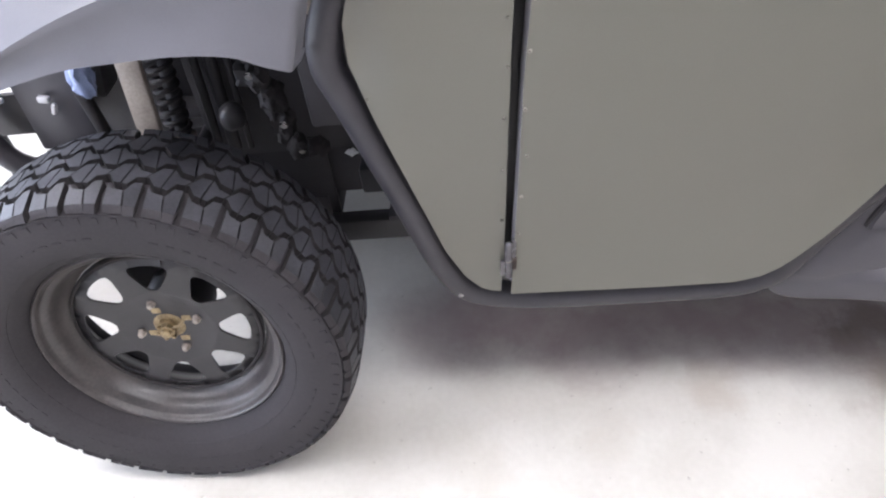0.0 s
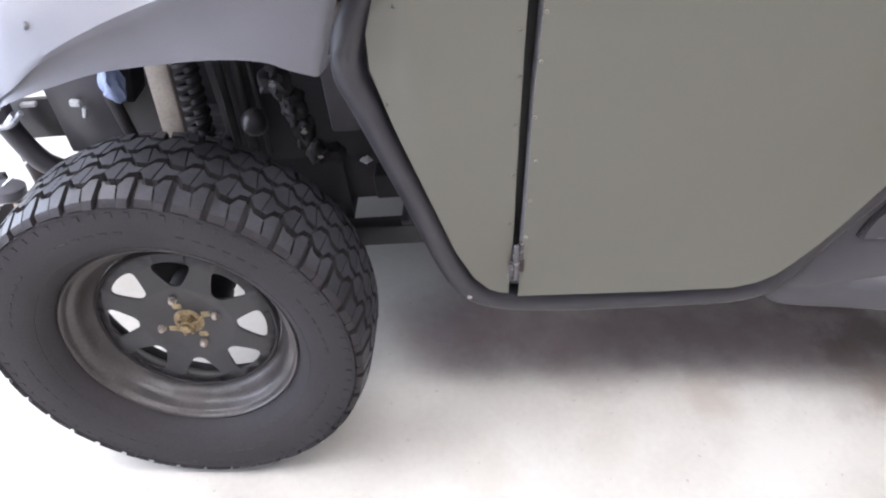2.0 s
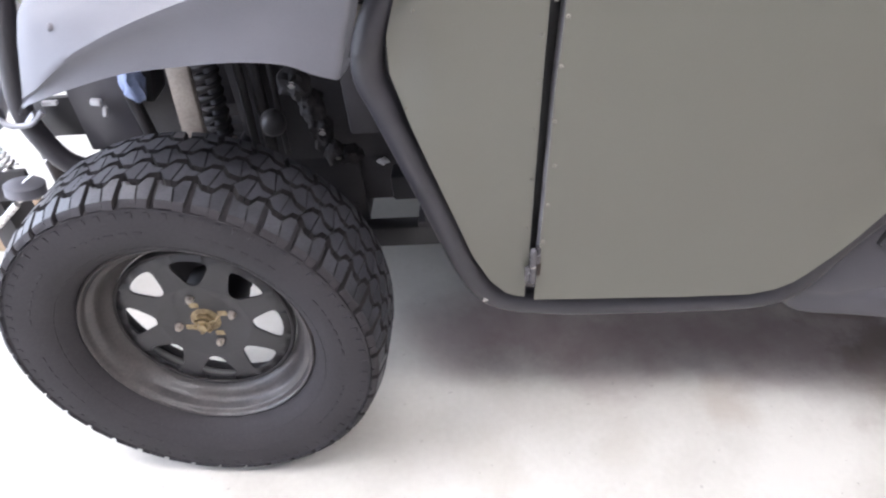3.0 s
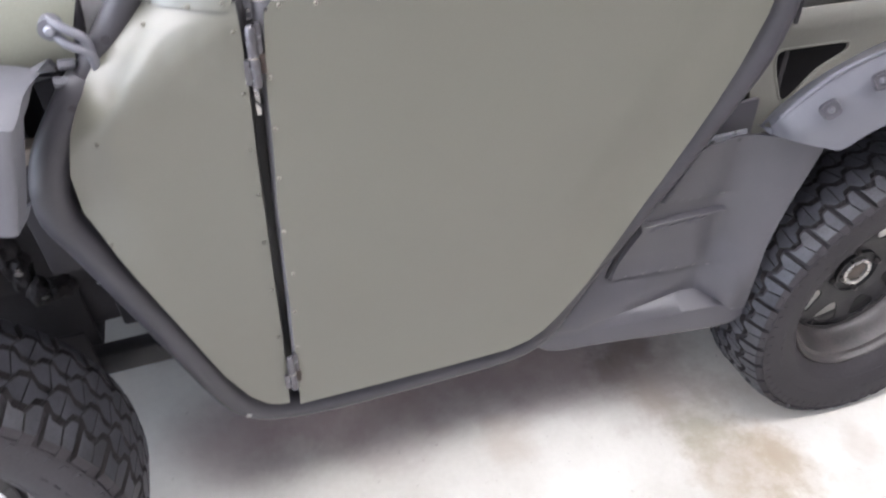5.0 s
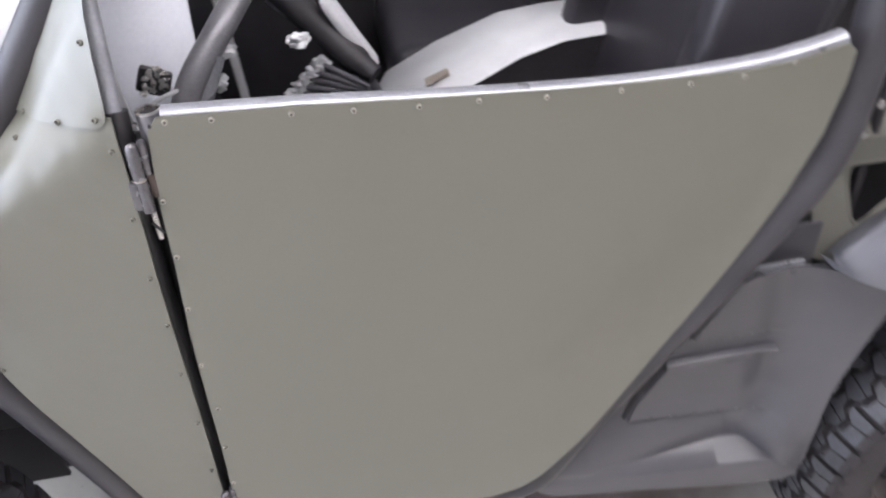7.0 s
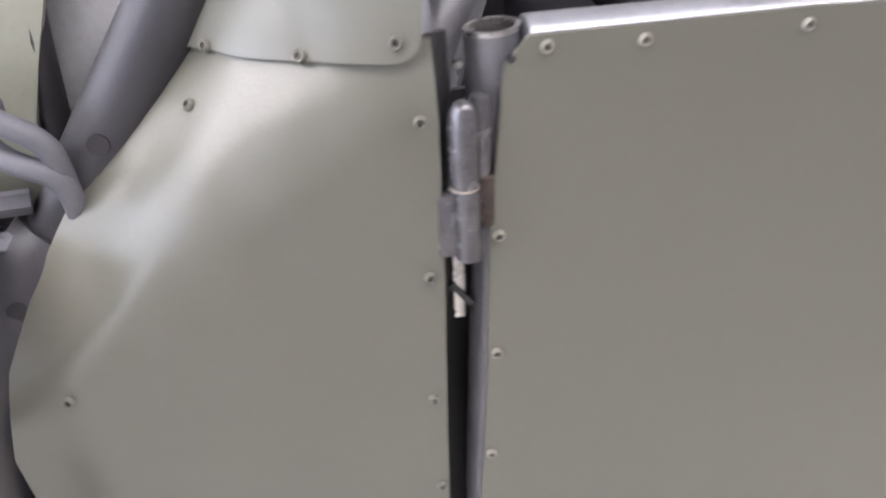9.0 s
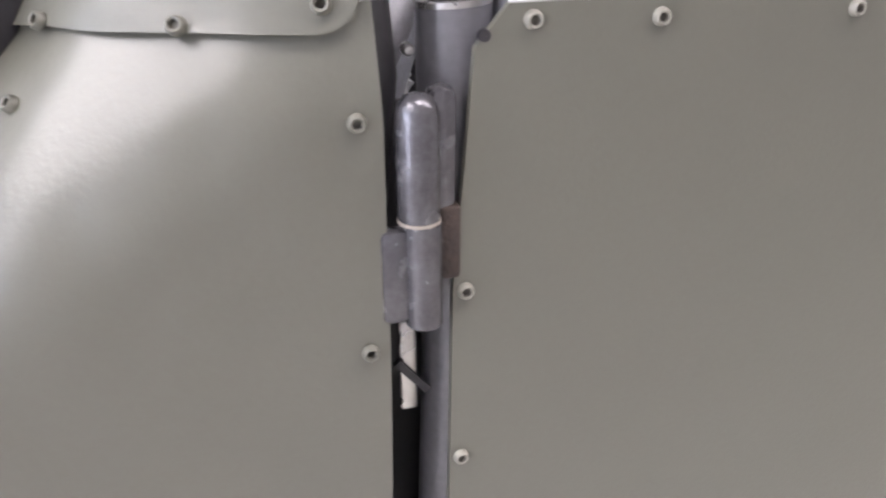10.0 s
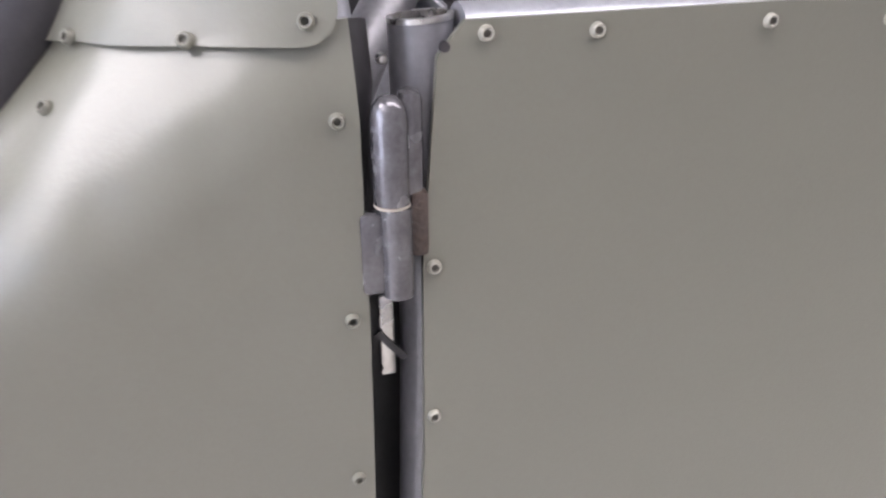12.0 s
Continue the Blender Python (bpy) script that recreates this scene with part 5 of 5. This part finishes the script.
for k in range(11):
    b = bmesh.new()
    lump(b, (0.038 + 0.012 * (k % 3) + 0.004 * (k // 3) + 0.004 * (rnd.random() - 0.5), 0.2330, 0.950 + 0.009 * (k // 3) + 0.003 * (k % 3) + 0.004 * (rnd.random() - 0.5)), (0.0030 + 0.0035 * rnd.random(), 0.0022, 0.0028 + 0.003 * rnd.random()), k * 2.0, 0.7)
    part("crumpled_foil", b, ZINC, pad)
b = bmesh.new()
tube(b, spline([(0.048, 0.200, 0.948), (0.066, 0.198, 0.957), (0.088, 0.196, 0.964), (0.092, 0.196, 0.952), (0.082, 0.196, 0.940)], 18), 0.0030, seg=8)
part("wire_loop", b, PALE, dash_tube, "bright bent wire loop")
b = bmesh.new()
box(b, 0.015, 0.30, 0.955, 0.17, 0.006, 0.44, 0.002, m=pose(0, 0, 0, -24, 0, 0))
part("kick_panel", b, KICK, utv, "pale grey metal kick panel")
b = bmesh.new()
box(b, 0.030, 1.02, 0.66, 0.020, 0.006, 0.42, 0.002, m=pose(0, 0, 0, 0, -2, 0))
part("upright_strip", b, PALE, utv, "thin pale upright strip in the footwell")
# far side of the cab
# the far door is coloured near-black, standing in for cab shade
b = bmesh.new()
box(b, 0.36, WIDTH - 0.02, 0.68, 0.95, 0.012, 0.56, 0.004)
part("far_door", b, DARK, utv, "inside of the far door, coloured dark for the shaded cab")
b = bmesh.new()
tube(b, [(x, WIDTH - y, z) for x, y, z in spline(hoop_pts, 60)], R_HOOP, seg=14)
part("cab_hoop", b, FRAME, utv)
b = bmesh.new()
tube(b, [(p.x, WIDTH - p.y, p.z) for p in (P0, P0 + PIL * 0.55)], 0.0275, seg=14)
part("windscreen_pillar", b, FRAME, utv)

# ---- front bumper ----
b = bmesh.new()
tube(b, spline([(-0.815, 0.21, 0.93), (-0.832, 0.20, 0.85), (-0.868, 0.20, 0.75), (-0.888, 0.20, 0.675), (-0.880, 0.20, 0.610), (-0.847, 0.20, 0.548), (-0.78, 0.23, 0.505), (-0.70, 0.28, 0.50)], 40), 0.0205, seg=18)
bumper = part("bumper_tube", b, FRAME, utv, "black bent bumper tube")
b = bmesh.new()
tube(b, [(-0.845, 0.20, 0.845), (-0.80, 0.26, 0.93), (-0.78, 0.32, 0.95)], 0.018, seg=14, bend=0.03)
part("bumper_brace", b, FRAME, bumper)
b = bmesh.new()
tube(b, [(-0.930, 0.178, 0.672), (-0.908, 0.172, 0.651), (-0.862, 0.172, 0.653), (-0.835, 0.178, 0.676)], 0.0055, seg=10, bend=0.015)
tube(b, [(-0.872, 0.180, 0.652), (-0.848, 0.178, 0.672)], 0.009, seg=6)
part("clamp", b, DOOR_TUBE, bumper, "grey metal clamp")
b = bmesh.new()
box(b, -0.845, 0.25, 0.625, 0.12, 0.014, 0.085, 0.006)
part("bumper_plate", b, STEEL_BLACK, bumper)

# ---- machine parts standing ahead of the vehicle ----
trailer = thing("winch_frame", -1.15, 0.40, 0.0, "low black steel winch frame with a pulley and springs", "winch")
trailer.matrix_basis = NOSE_DOWN @ trailer.matrix_basis
b = bmesh.new()
box(b, -1.25, 0.40, 0.368, 0.28, 0.012, 0.085, 0.003)
box(b, -1.25, 0.455, 0.208, 0.06, 0.10, 0.30, 0.003)
part("side_plate", b, STEEL_BLACK, trailer)
for x, z in ((-1.20, 0.385), (-1.25, 0.350), (-1.15, 0.340)):
    b = bmesh.new()
    tube(b, [(0, 0.0, 0), (0, -0.014, 0)], 0.011, seg=6)
    part("bolt", b, ZINC, trailer, m=at(x, 0.394, z))
b = bmesh.new()
lathe(b, [(0.0001, 0.012), (0.038, 0.012), (0.042, 0.009), (0.042, -0.012), (0.038, -0.015), (0.0001, -0.015)], seg=30, axis="z")
part("pulley", b, FLARE, trailer, "grey round pulley disc", m=at(-1.050, 0.30, 0.428) @ pose(0, 0, 0, -12, 8, 0))
b = bmesh.new()
tube(b, [(-1.050, 0.30, 0.44), (-0.955, 0.31, 0.505)], 0.0025, seg=6)
part("cable", b, ZINC, trailer)
b = bmesh.new()
coil(b, (-1.055, 0.30, 0.479), (-0.03, 0.0, 0.076), 0.0150, 15, 0.17, 0.0030, seg=6, per=12)
part("spring", b, ZINC, trailer, "bright steel coil spring")
b = bmesh.new()
tube(b, [(-1.09, 0.30, 0.385), (-1.16, 0.29, 0.33)], 0.008, seg=8)
part("lever", b, ZINC, trailer)
b = bmesh.new()
tube(b, [(-1.010, 0.26, 0.625), (-1.30, 0.75, 0.50)], 0.030, seg=20, wall=0.003)
part("roller", b, FLARE, trailer, "grey pipe roller with a dark open end")
b = bmesh.new()
tube(b, [(-1.30, 0.75, 0.50), (-1.30, 0.75, 0.065)], 0.02, seg=12)
part("stand", b, STEEL_BLACK, trailer)
plank = bmesh.new()
box(plank, -1.20, 0.62, 0.02, 0.50, 0.20, 0.036, 0.004)
solo("wood_plank", plank, WOOD, "bare wooden plank lying on the concrete under the winch", "plank")
chest = thing("metal_chest", -2.45, 2.05, 0.0, "plain pale grey metal chest standing ahead of the vehicle", "chest")
b = bmesh.new()
box(b, -2.45, 2.05, 0.42, 0.95, 0.66, 0.72, 0.03, seg=3)
body = part("body", b, PALE, chest)
b = bmesh.new()
box(b, -2.45, 2.05, 0.80, 0.97, 0.68, 0.04, 0.012)
part("lid", b, PALE, chest)
for dx in (-0.38, 0.38):
    for dy in (-0.24, 0.24):
        b = bmesh.new()
        box(b, -2.45 + dx, 2.05 + dy, 0.03, 0.06, 0.06, 0.06, 0.006)
        part("foot", b, STEEL_BLACK, chest)
for k, (x, y, a) in enumerate(((-1.02, 1.02, 8), (-0.86, 1.22, 12))):
    b = bmesh.new()
    box(b, 0, 0, 0.011, 0.12, 0.62, 0.022, 0.003)
    solo("white_board", b, PALE, "white painted board lying on the concrete", "board", m=at(x, y, 0) @ pose(0, 0, 0, 0, 0, a))
